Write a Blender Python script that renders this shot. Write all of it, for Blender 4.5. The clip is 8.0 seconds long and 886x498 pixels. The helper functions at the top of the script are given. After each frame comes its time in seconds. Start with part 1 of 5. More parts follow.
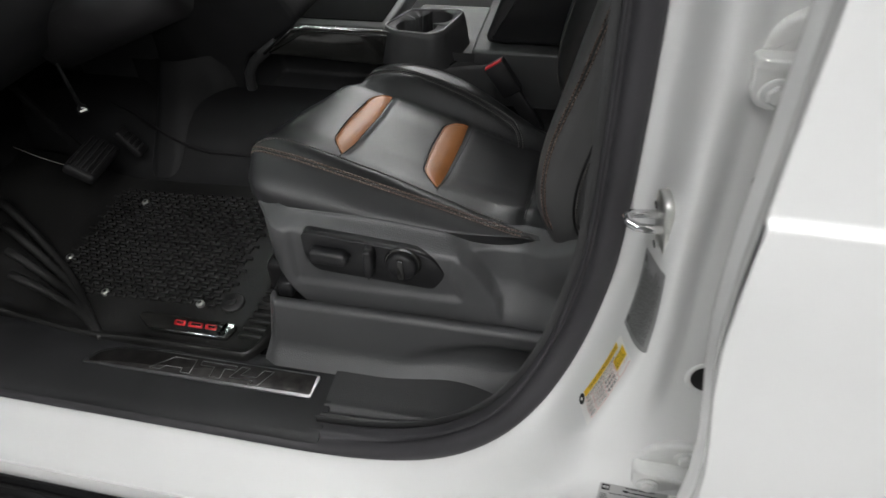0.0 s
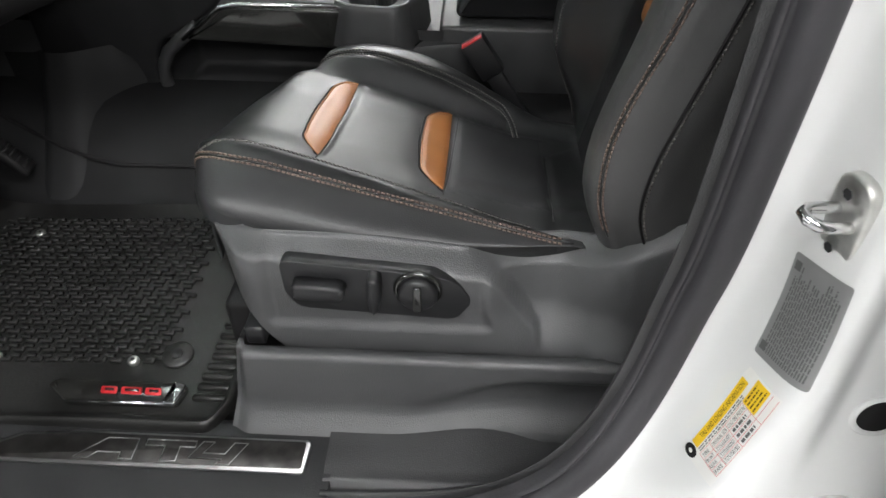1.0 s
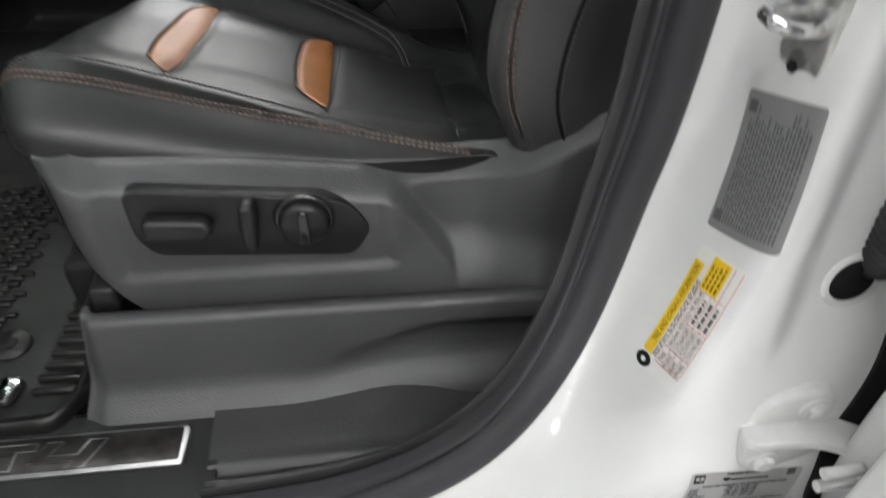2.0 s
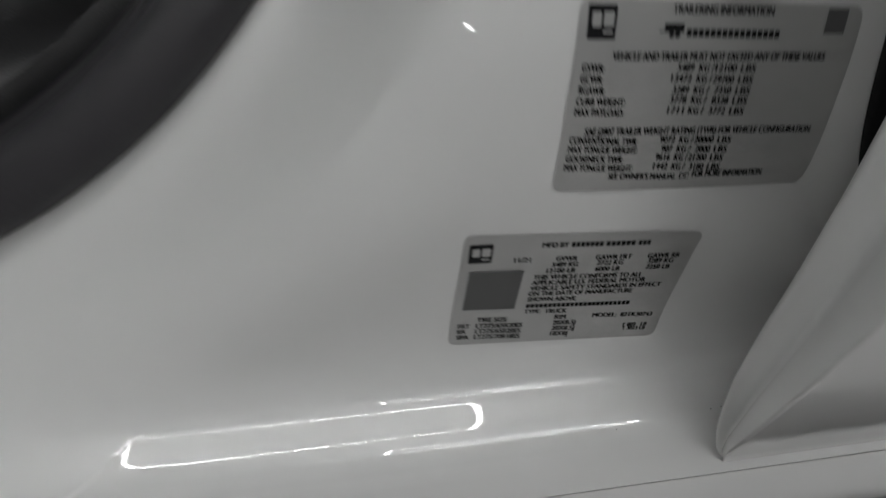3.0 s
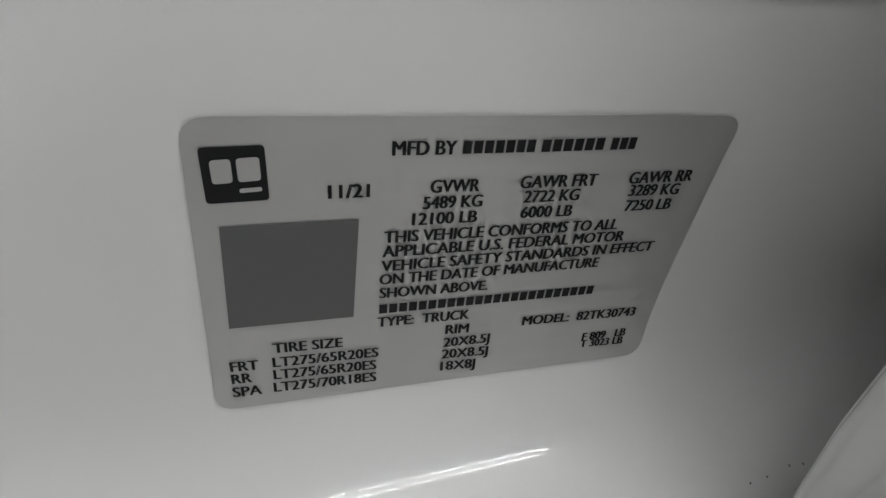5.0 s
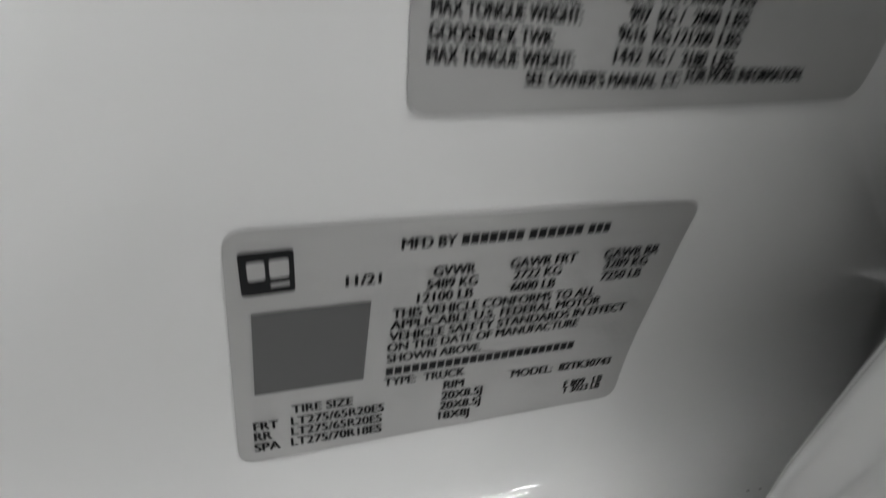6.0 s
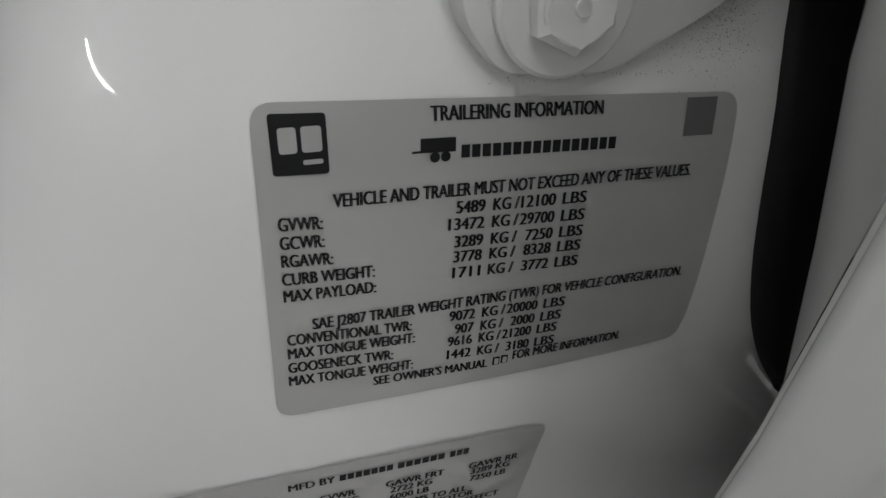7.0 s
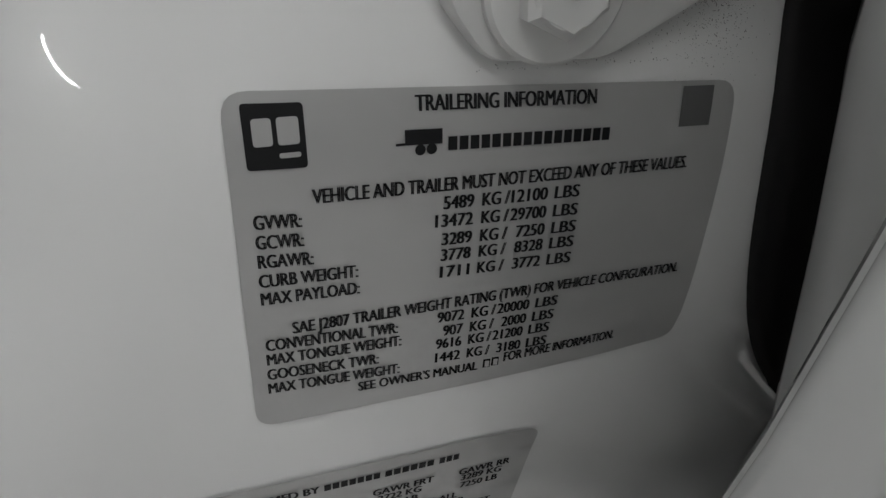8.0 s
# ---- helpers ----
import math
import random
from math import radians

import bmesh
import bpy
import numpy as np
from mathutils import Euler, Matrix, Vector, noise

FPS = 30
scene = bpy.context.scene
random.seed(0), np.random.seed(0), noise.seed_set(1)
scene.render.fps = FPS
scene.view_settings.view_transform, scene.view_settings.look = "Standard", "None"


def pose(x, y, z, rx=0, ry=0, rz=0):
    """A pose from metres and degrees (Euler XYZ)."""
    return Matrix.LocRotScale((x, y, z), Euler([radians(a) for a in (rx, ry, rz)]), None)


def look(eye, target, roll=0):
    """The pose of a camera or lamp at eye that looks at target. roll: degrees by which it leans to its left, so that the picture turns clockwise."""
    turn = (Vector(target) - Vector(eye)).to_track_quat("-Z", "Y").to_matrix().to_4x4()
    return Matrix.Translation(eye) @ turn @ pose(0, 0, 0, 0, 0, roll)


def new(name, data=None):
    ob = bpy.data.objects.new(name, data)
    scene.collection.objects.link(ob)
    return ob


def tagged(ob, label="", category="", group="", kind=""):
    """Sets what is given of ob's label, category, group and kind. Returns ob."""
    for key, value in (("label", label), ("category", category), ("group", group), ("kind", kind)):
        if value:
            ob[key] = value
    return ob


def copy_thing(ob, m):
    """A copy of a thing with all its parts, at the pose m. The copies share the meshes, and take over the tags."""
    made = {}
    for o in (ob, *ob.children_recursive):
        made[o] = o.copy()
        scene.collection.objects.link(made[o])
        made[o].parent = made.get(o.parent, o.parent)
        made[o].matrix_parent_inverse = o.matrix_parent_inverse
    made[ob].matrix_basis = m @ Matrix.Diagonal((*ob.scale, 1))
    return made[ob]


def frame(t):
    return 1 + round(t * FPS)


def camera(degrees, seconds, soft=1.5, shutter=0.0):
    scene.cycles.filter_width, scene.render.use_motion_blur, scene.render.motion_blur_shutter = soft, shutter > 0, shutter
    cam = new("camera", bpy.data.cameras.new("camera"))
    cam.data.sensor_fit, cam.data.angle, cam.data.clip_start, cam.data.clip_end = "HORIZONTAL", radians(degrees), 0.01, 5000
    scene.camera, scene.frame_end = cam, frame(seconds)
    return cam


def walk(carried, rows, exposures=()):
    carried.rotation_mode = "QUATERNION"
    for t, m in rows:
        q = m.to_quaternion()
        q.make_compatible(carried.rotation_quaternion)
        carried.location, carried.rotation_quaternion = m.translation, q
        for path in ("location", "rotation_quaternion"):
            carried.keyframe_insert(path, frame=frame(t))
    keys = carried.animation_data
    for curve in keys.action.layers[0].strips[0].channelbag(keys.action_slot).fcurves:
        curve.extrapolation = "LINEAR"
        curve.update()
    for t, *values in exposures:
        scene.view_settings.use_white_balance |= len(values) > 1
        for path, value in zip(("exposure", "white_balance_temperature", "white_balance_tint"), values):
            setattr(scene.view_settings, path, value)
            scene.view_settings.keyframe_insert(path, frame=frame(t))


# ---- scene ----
from mathutils.bvhtree import BVHTree

# ---- camera and walk ----
cam = camera(69.2, 8.0, soft=1.45, shutter=0.35)
PATH = [
    (0, (-0.0451, -0.4077, 1.5419), (-0.1331, -0.0420, 1.2125), -2.38),
    (0.5, (-0.1553, -0.3525, 1.4932), (-0.2089, 0.0192, 1.1631), -0.74),
    (1, (-0.2106, -0.2667, 1.4312), (-0.2250, 0.1082, 1.1007), 0.63),
    (1.2, (-0.2242, -0.2498, 1.4149), (-0.2234, 0.1256, 1.0846), 1.16),
    (2.3, (-0.1675, -0.2361, 1.1815), (-0.1003, 0.1386, 0.8574), 2.56),
    (2.5, (-0.1183, -0.2351, 1.0835), (-0.0503, 0.1413, 0.7614), 2.34),
    (2.7, (-0.0857, -0.2205, 0.9969), (-0.0062, 0.1603, 0.6828), 3.05),
    (2.9, (-0.0542, -0.1937, 0.9265), (0.0312, 0.1977, 0.6273), 2.99),
    (3, (-0.0399, -0.1846, 0.9014), (0.0396, 0.2143, 0.6106), 2.36),
    (3.5, (-0.0025, -0.1382, 0.8370), (0.1025, 0.2721, 0.5711), 2.78),
    (4, (0.0205, -0.1092, 0.8167), (0.1467, 0.2970, 0.5539), 3.11),
    (4.5, (0.0098, -0.0975, 0.8069), (0.1514, 0.3052, 0.5466), 3.52),
    (4.7, (0.0100, -0.0962, 0.8073), (0.1466, 0.3095, 0.5490), 2.79),
    (5.8, (0.0065, -0.0882, 0.8100), (0.1665, 0.3070, 0.5488), 3.85),
    (6, (0.0029, -0.0973, 0.8269), (0.1627, 0.3003, 0.5693), 3.71),
    (6.5, (0.0119, -0.1086, 0.8760), (0.1687, 0.2918, 0.6209), 3.41),
    (7, (0.0262, -0.1031, 0.8873), (0.1826, 0.2955, 0.6292), 3.23),
    (7.5, (0.0281, -0.0986, 0.8857), (0.1893, 0.2980, 0.6275), 3.22),
    (8, (0.0280, -0.0985, 0.8841), (0.1939, 0.2962, 0.6258), 3.33),
]
EXPOSURES = [(0.0, 0.24), (0.5, 0.76), (1.0, 1.05), (1.2, 1.03), (2.3, 0.36), (2.5, 0.10), (2.7, -0.24), (3.0, -0.71), (3.5, -0.86), (4.0, -0.47), (4.5, -0.29), (6.0, -0.10), (6.5, -0.20), (7.0, -0.29), (8.0, -0.47)]
walk(cam, [(t, look(eye, target, roll)) for t, eye, target, roll in PATH], EXPOSURES)

# ---- world ----
world = bpy.data.worlds.new("world")
scene.world = world
world.use_nodes = True
world.node_tree.nodes["Background"].inputs[0].default_value = (0.75, 0.8, 0.85, 1)
world.node_tree.nodes["Background"].inputs[1].default_value = 0.10


# ---- materials ----
def material(name, color, rough=0.5, metal=0.0, coat=0.0, grain=0.0, grain_scale=300.0, vary=0.0, vary_scale=8.0,
             emit=0.0, coat_rough=0.03, cells=False, spec=0.5, rough_vary=0.0, folds=0.0, fold_scale=26.0):
    m = bpy.data.materials.new(name)
    m.use_nodes = True
    nt = m.node_tree
    b = nt.nodes["Principled BSDF"]
    b.inputs["Base Color"].default_value = (*color, 1)
    b.inputs["Roughness"].default_value = rough
    b.inputs["Metallic"].default_value = metal
    b.inputs["Coat Weight"].default_value = coat
    b.inputs["Coat Roughness"].default_value = coat_rough
    b.inputs["Specular IOR Level"].default_value = spec
    if emit:
        b.inputs["Emission Color"].default_value = (*color, 1)
        b.inputs["Emission Strength"].default_value = emit
    tc = nt.nodes.new("ShaderNodeTexCoord")
    if vary:
        n = nt.nodes.new("ShaderNodeTexNoise")
        n.inputs["Scale"].default_value = vary_scale
        n.inputs["Detail"].default_value = 6
        nt.links.new(tc.outputs["Object"], n.inputs["Vector"])
        r = nt.nodes.new("ShaderNodeMapRange")
        r.inputs["From Min"].default_value, r.inputs["From Max"].default_value = 0.3, 0.7
        r.inputs["To Min"].default_value, r.inputs["To Max"].default_value = 1 - vary, 1 + vary
        nt.links.new(n.outputs["Fac"], r.inputs["Value"])
        mx = nt.nodes.new("ShaderNodeMix")
        mx.data_type, mx.blend_type = "RGBA", "MULTIPLY"
        mx.inputs["Factor"].default_value = 1.0
        mx.inputs["A"].default_value = (*color, 1)
        nt.links.new(r.outputs["Result"], mx.inputs["B"])
        nt.links.new(mx.outputs["Result"], b.inputs["Base Color"])
        if rough_vary:
            r2 = nt.nodes.new("ShaderNodeMapRange")
            r2.inputs["From Min"].default_value, r2.inputs["From Max"].default_value = 0.3, 0.7
            r2.inputs["To Min"].default_value, r2.inputs["To Max"].default_value = rough - rough_vary, rough + rough_vary
            nt.links.new(n.outputs["Fac"], r2.inputs["Value"])
            nt.links.new(r2.outputs["Result"], b.inputs["Roughness"])
    if grain:
        if cells:
            g = nt.nodes.new("ShaderNodeTexVoronoi")
            g.feature = "DISTANCE_TO_EDGE"
            out = g.outputs["Distance"]
        else:
            g = nt.nodes.new("ShaderNodeTexNoise")
            g.inputs["Detail"].default_value = 3
            out = g.outputs["Fac"]
        g.inputs["Scale"].default_value = grain_scale
        nt.links.new(tc.outputs["Object"], g.inputs["Vector"])
        bp = nt.nodes.new("ShaderNodeBump")
        bp.inputs["Strength"].default_value = grain
        bp.inputs["Distance"].default_value = 0.001
        nt.links.new(out, bp.inputs["Height"])
        if folds:
            w = nt.nodes.new("ShaderNodeTexNoise")
            w.inputs["Scale"].default_value = fold_scale
            w.inputs["Detail"].default_value = 4
            w.inputs["Distortion"].default_value = 0.8
            nt.links.new(tc.outputs["Object"], w.inputs["Vector"])
            fb = nt.nodes.new("ShaderNodeBump")
            fb.inputs["Strength"].default_value = folds
            fb.inputs["Distance"].default_value = 0.004
            nt.links.new(w.outputs["Fac"], fb.inputs["Height"])
            nt.links.new(fb.outputs["Normal"], bp.inputs["Normal"])
        nt.links.new(bp.outputs["Normal"], b.inputs["Normal"])
    return m


PAINT = material("white_paint", (0.74, 0.74, 0.735), 0.30, coat=1.0, vary=0.02, vary_scale=5, coat_rough=0.022)
# Body white darkened a little: the hinges' greyer shading is in the colour
HINGE_PAINT = material("hinge_paint", (0.68, 0.68, 0.67), 0.34, coat=0.6, vary=0.05, vary_scale=60, coat_rough=0.10)
PLASTIC = material("grained_plastic", (0.065, 0.065, 0.067), 0.42, grain=0.55, grain_scale=620, vary=0.10, vary_scale=14, rough_vary=0.05)
PLASTIC_DARK = material("dark_plastic", (0.014, 0.014, 0.015), 0.38, spec=0.4, grain=0.25, grain_scale=900, vary=0.12, vary_scale=14)
SILL_PLASTIC = material("sill_plastic", (0.017, 0.017, 0.018), 0.45, spec=0.42, grain=0.45, grain_scale=800, vary=0.25, vary_scale=11, rough_vary=0.08)
GLOSS = material("gloss_black_trim", (0.016, 0.016, 0.015), 0.16, coat=0.6, vary=0.5, vary_scale=30)
LEATHER = material("black_leather", (0.015, 0.0155, 0.016), 0.33, grain=0.10, grain_scale=480, vary=0.18, vary_scale=11, spec=0.55, rough_vary=0.05, folds=0.03, fold_scale=14)
# Duller, lighter black for the cushion's sides than for its top
MATTE_SIDE = material("matte_side_cover", (0.025, 0.025, 0.026), 0.44, grain=0.22, grain_scale=560, vary=0.12, vary_scale=10, spec=0.45)
# Lighter copy of the leather: the near bolster's brighter lighting is in the colour
LIT_LEATHER = material("lit_bolster_leather", (0.048, 0.0475, 0.048), 0.40, grain=0.2, grain_scale=520, vary=0.15, vary_scale=10, spec=0.5, rough_vary=0.05)
LEATHER_FINE = material("perforated_leather", (0.014, 0.014, 0.015), 0.48, grain=0.35, grain_scale=800, cells=True, vary=0.12, vary_scale=9, spec=0.35)
TAN = material("tan_leather", (0.30, 0.118, 0.038), 0.33, grain=0.12, grain_scale=600, vary=0.10, vary_scale=20)
THREAD = material("brown_thread", (0.135, 0.095, 0.078), 0.7, vary=0.2, vary_scale=200)
THREAD_DARK = material("grey_thread", (0.09, 0.085, 0.08), 0.7)
CONSOLE = material("console_plastic", (0.035, 0.035, 0.036), 0.42, grain=0.4, grain_scale=640, vary=0.12, vary_scale=12, rough_vary=0.05, spec=0.42)
RUBBER = material("seal_rubber", (0.031, 0.0295, 0.033), 0.55, grain=0.2, grain_scale=500, vary=0.12, vary_scale=9)
BLACK_RUBBER = material("black_rubber", (0.007, 0.0065, 0.007), 0.65, vary=0.2, vary_scale=12, spec=0.3)
BELLOWS = material("bellows_rubber", (0.020, 0.020, 0.021), 0.5, vary=0.15, vary_scale=30)
MAT = material("mat_rubber", (0.0105, 0.0103, 0.010), 0.46, spec=0.42, grain=0.3, grain_scale=260, vary=0.5, vary_scale=7, rough_vary=0.12)
CARPET = material("carpet", (0.009, 0.009, 0.009), 0.95, spec=0.08, grain=1.0, grain_scale=700, vary=0.3, vary_scale=16)
# Darkened plastic: the footwell's and dashboard's shade is put into its colour
SHADED_TRIM = material("shaded_footwell_trim", (0.011, 0.011, 0.0115), 0.62, spec=0.18, grain=0.3, grain_scale=600, vary=0.2, vary_scale=12)
TRIM = material("sill_trim_plastic", (0.036, 0.036, 0.037), 0.46, grain=0.45, grain_scale=700, vary=0.15, vary_scale=12, rough_vary=0.06)
# Near black: paints the shade on cup floor, tray, pedal arm and lever
SHADED_BLACK = material("shaded_black_plastic", (0.004, 0.004, 0.004), 0.9, spec=0.1)
CHROME = material("chrome", (0.75, 0.75, 0.76), 0.09, metal=1.0, vary=0.05, vary_scale=25)
SATIN = material("satin_metal", (0.34, 0.34, 0.34), 0.38, metal=1.0, vary=0.1, vary_scale=40)
STEEL = material("zinc_steel", (0.80, 0.80, 0.77), 0.40, metal=1.0, vary=0.15, vary_scale=60)
SILVER = material("label_silver", (0.45, 0.45, 0.445), 0.36, metal=0.40, vary=0.04, vary_scale=40, grain=0.05, grain_scale=90)
GREYLABEL = material("label_grey", (0.25, 0.25, 0.25), 0.45, metal=0.2, vary=0.06, vary_scale=40)
INK = material("ink", (0.008, 0.008, 0.009), 0.6, spec=0.25)
INK_GREY = material("grey_print", (0.10, 0.10, 0.10), 0.6)
PAPER = material("label_white", (0.74, 0.73, 0.71), 0.5, vary=0.03, vary_scale=50)
YELLOW = material("label_yellow", (0.80, 0.52, 0.02), 0.5, vary=0.04, vary_scale=50)
REDLINE = material("label_red", (0.55, 0.06, 0.05), 0.5)
RED = material("badge_red", (0.42, 0.02, 0.025), 0.3)
BELT = material("buckle_plastic", (0.012, 0.012, 0.013), 0.45)
CONCRETE = material("floor_concrete", (0.46, 0.455, 0.45), 0.5, grain=0.3, grain_scale=40, vary=0.18, vary_scale=1.4, rough_vary=0.15)
WALL = material("wall_paint", (0.50, 0.50, 0.50), 0.8, vary=0.06, vary_scale=1.2)
# Unseen far wall made whiter, so the seat reflects it as sheen
WHITE_WALL = material("white_wall_paint", (0.72, 0.72, 0.71), 0.7, vary=0.05, vary_scale=1.0)
CEIL = material("ceiling_paint", (0.15, 0.15, 0.15), 0.85, vary=0.06, vary_scale=1.5)
HEADLINER = material("grey_headliner", (0.30, 0.30, 0.30), 0.95, vary=0.08, vary_scale=20)
GLASS = material("tinted_glass", (0.62, 0.70, 0.66), 0.0)
GLASS.node_tree.nodes["Principled BSDF"].inputs["Transmission Weight"].default_value = 1.0
LED = material("led_diffuser", (0.98, 0.985, 0.98), 0.5, emit=84.0)
ALU = material("lamp_housing", (0.6, 0.6, 0.6), 0.4, metal=1.0)


# ---- helpers of this scene ----
def smooth(a, b, v):
    u = min(1.0, max(0.0, (v - a) / (b - a)))
    return u * u * (3 - 2 * u)


def lerp_table(table, v):
    xs, ys = zip(*table)
    return float(np.interp(v, xs, ys))


def soft_table(table, v, w=0.006):
    return sum(lerp_table(table, v + k * w) for k in range(-3, 4)) / 7


def finish(bm, flat=False):
    if not flat:
        for f in bm.faces:
            f.smooth = True
    return bm


def part(name, bm, mat, parent=None, label="", sharp=None):
    me = bpy.data.meshes.new(name)
    bm.normal_update()
    bm.to_mesh(me)
    bm.free()
    me.materials.append(mat)
    if sharp is not None:
        me.set_sharp_from_angle(angle=radians(sharp))
    ob = new(name, me)
    if parent is not None:
        ob.parent = parent
        ob.matrix_parent_inverse = Matrix.Translation(-parent.location)
    return tagged(ob, label)


def thing(name, label, category, at=(0, 0, 0), group="", kind=""):
    e = new(name)
    e.location = at
    e.empty_display_size = 0.05
    return tagged(e, label, category, group, kind)


def grid(fn, us, vs, close_v=False):
    bm = bmesh.new()
    rows = [[bm.verts.new(fn(u, v)) for v in vs] for u in us]
    n = len(vs)
    for a, b in zip(rows, rows[1:]):
        for j in range(n if close_v else n - 1):
            k = (j + 1) % n
            bm.faces.new((a[j], a[k], b[k], b[j]))
    return finish(bm)


def face_out(bm, way):
    """Turn a sheet's faces so that they look along way."""
    bm.normal_update()
    total = Vector()
    for f in bm.faces:
        total += f.normal * f.calc_area()
    if total.dot(Vector(way)) < 0:
        bmesh.ops.reverse_faces(bm, faces=bm.faces[:])
    return bm


def box(lo, hi, bevel=0.0, seg=2, bm=None):
    own = bm is None
    bm = bm or bmesh.new()
    lo, hi = Vector(lo), Vector(hi)
    r = bmesh.ops.create_cube(bm, size=1.0, matrix=Matrix.Translation((lo + hi) / 2) @ Matrix.Diagonal((*(hi - lo), 1)))
    if bevel:
        edges = list({e for v in r["verts"] for e in v.link_edges})
        bmesh.ops.bevel(bm, geom=edges, offset=bevel, segments=seg, profile=0.5, affect="EDGES")
    if own:
        finish(bm)
    return bm


def prism(outline, y0, y1, bevel=0.0, seg=2, place=None):
    """An outline in (x, z), thick from y0 (outer) to y1, with its outer rim bevelled."""
    bm = bmesh.new()
    a = [bm.verts.new((x, y0, z)) for x, z in outline]
    b = [bm.verts.new((x, y1, z)) for x, z in outline]
    top = bm.faces.new(a)
    bm.faces.new(b[::-1])
    for i in range(len(a)):
        j = (i + 1) % len(a)
        bm.faces.new((a[j], a[i], b[i], b[j]))
    bmesh.ops.recalc_face_normals(bm, faces=bm.faces[:])
    if bevel:
        bmesh.ops.bevel(bm, geom=[e for e in top.edges], offset=bevel, segments=seg, profile=0.5, affect="EDGES")
    if place is not None:
        bm.transform(place)
    return finish(bm)


def rounded(outline, r, n=5):
    """The same outline with round corners."""
    out = []
    m = len(outline)
    for i in range(m):
        p, q, s = (Vector(outline[(i + k) % m]) for k in (-1, 0, 1))
        a, b = (p - q), (s - q)
        ra = min(r, a.length / 2, b.length / 2)
        a, b = q + a.normalized() * ra, q + b.normalized() * ra
        for k in range(n + 1):
            t = k / n
            out.append(tuple((1 - t) ** 2 * a + 2 * t * (1 - t) * q + t * t * b))
    return out


def tube(points, radius, n=8, bm=None, closed=False, squash=None):
    own = bm is None
    bm = bm or bmesh.new()
    pts = [Vector(p) for p in points]
    rings = []
    up = Vector((0.13, 0.31, 0.94)).normalized()
    for i, p in enumerate(pts):
        a = pts[i - 1] if (i or closed) else p
        b = pts[(i + 1) % len(pts)] if (i < len(pts) - 1 or closed) else p
        d = (b - a).normalized()
        s = d.cross(up)
        if s.length < 1e-3:
            s = d.cross(Vector((1, 0, 0)))
        s.normalize()
        w = s.cross(d)
        rings.append([bm.verts.new(p + radius * (math.cos(k * 2 * math.pi / n) * s + math.sin(k * 2 * math.pi / n) * w)) for k in range(n)])
    pairs = list(zip(rings, rings[1:])) + ([(rings[-1], rings[0])] if closed else [])
    for a, b in pairs:
        for k in range(n):
            bm.faces.new((a[k], a[(k + 1) % n], b[(k + 1) % n], b[k]))
    if not closed:
        bm.faces.new(rings[0][::-1])
        bm.faces.new(rings[-1])
    if own:
        finish(bm)
    return bm


def disc(center, axis, radius, depth, n=24, bevel=0.0, bm=None, inner=0.0):
    """A round slab whose outer face looks along axis."""
    own = bm is None
    bm = bm or bmesh.new()
    axis = Vector(axis).normalized()
    turn = axis.to_track_quat("Z", "Y").to_matrix().to_4x4()
    m = Matrix.Translation(Vector(center) - axis * depth / 2) @ turn
    prof = [(radius, -depth / 2), (radius, depth / 2 - bevel), (radius - bevel, depth / 2), (inner, depth / 2)]
    rings = [[bm.verts.new(m @ Vector((r * math.cos(2 * math.pi * k / n), r * math.sin(2 * math.pi * k / n), z))) for k in range(n)] for r, z in prof if r > 0]
    for a, b in zip(rings, rings[1:]):
        for k in range(n):
            bm.faces.new((a[k], a[(k + 1) % n], b[(k + 1) % n], b[k]))
    if inner == 0:
        bm.faces.new(rings[-1])
    bm.faces.new(rings[0][::-1])
    if own:
        finish(bm)
    return bm


def write(text, width, height):
    """Vertices and faces of a line of writing, width wide and height high to its capitals, from the origin along x, up z."""
    cu = bpy.data.curves.new("writing", "FONT")
    cu.body = text
    cu.size = 1.0
    cu.resolution_u = 3
    cu.offset = 0.0
    ob = bpy.data.objects.new("writing", cu)
    scene.collection.objects.link(ob)
    dg = bpy.context.evaluated_depsgraph_get()
    me = ob.evaluated_get(dg).to_mesh()
    vs = np.array([v.co[:2] for v in me.vertices])
    fs = [tuple(p.vertices) for p in me.polygons]
    ob.evaluated_get(dg).to_mesh_clear()
    bpy.data.objects.remove(ob)
    bpy.data.curves.remove(cu)
    lo, hi = vs[:, 0].min(), vs[:, 0].max()
    vs[:, 0] = (vs[:, 0] - lo) / (hi - lo) * width
    vs[:, 1] = vs[:, 1] / 0.69 * height
    return vs, fs


# ---- the shape of the door opening and the body side ----
RC, PW, XP, ZB = 0.437, 2.63, 0.017, 0.713


def opening(s):
    """The edge of the front door opening in (x, z): 0 to 1 the sill, 1 to 2 the corner, 2 to 3 up the pillar; and its outward normal."""
    if s <= 1:
        return Vector((-1.75 + s * (1.75 + XP - RC), ZB)), Vector((0, -1))
    if s >= 2:
        z = ZB + RC + (s - 2) * 0.62
        return Vector((XP - 0.03 * max(0, z - 1.2) ** 2 / 0.3, z)), Vector((1, 0))
    a = (s - 1) * math.pi / 2
    c, d = max(0.0, math.sin(a)), max(0.0, math.cos(a))
    p = Vector((XP - RC + RC * c ** (2 / PW), ZB + RC - RC * d ** (2 / PW)))
    n = Vector((c ** (2 * (PW - 1) / PW), -d ** (2 * (PW - 1) / PW)))
    return p, n.normalized()


S_SILL = [i / 10 for i in range(10)]
S_BEND = [1 + i / 112 for i in range(113)]
S_POST = [2 + i / 14 for i in range(1, 15)]
S_ALL = S_SILL + S_BEND + S_POST
X_REAR, Z_LOW = 0.26, 0.655


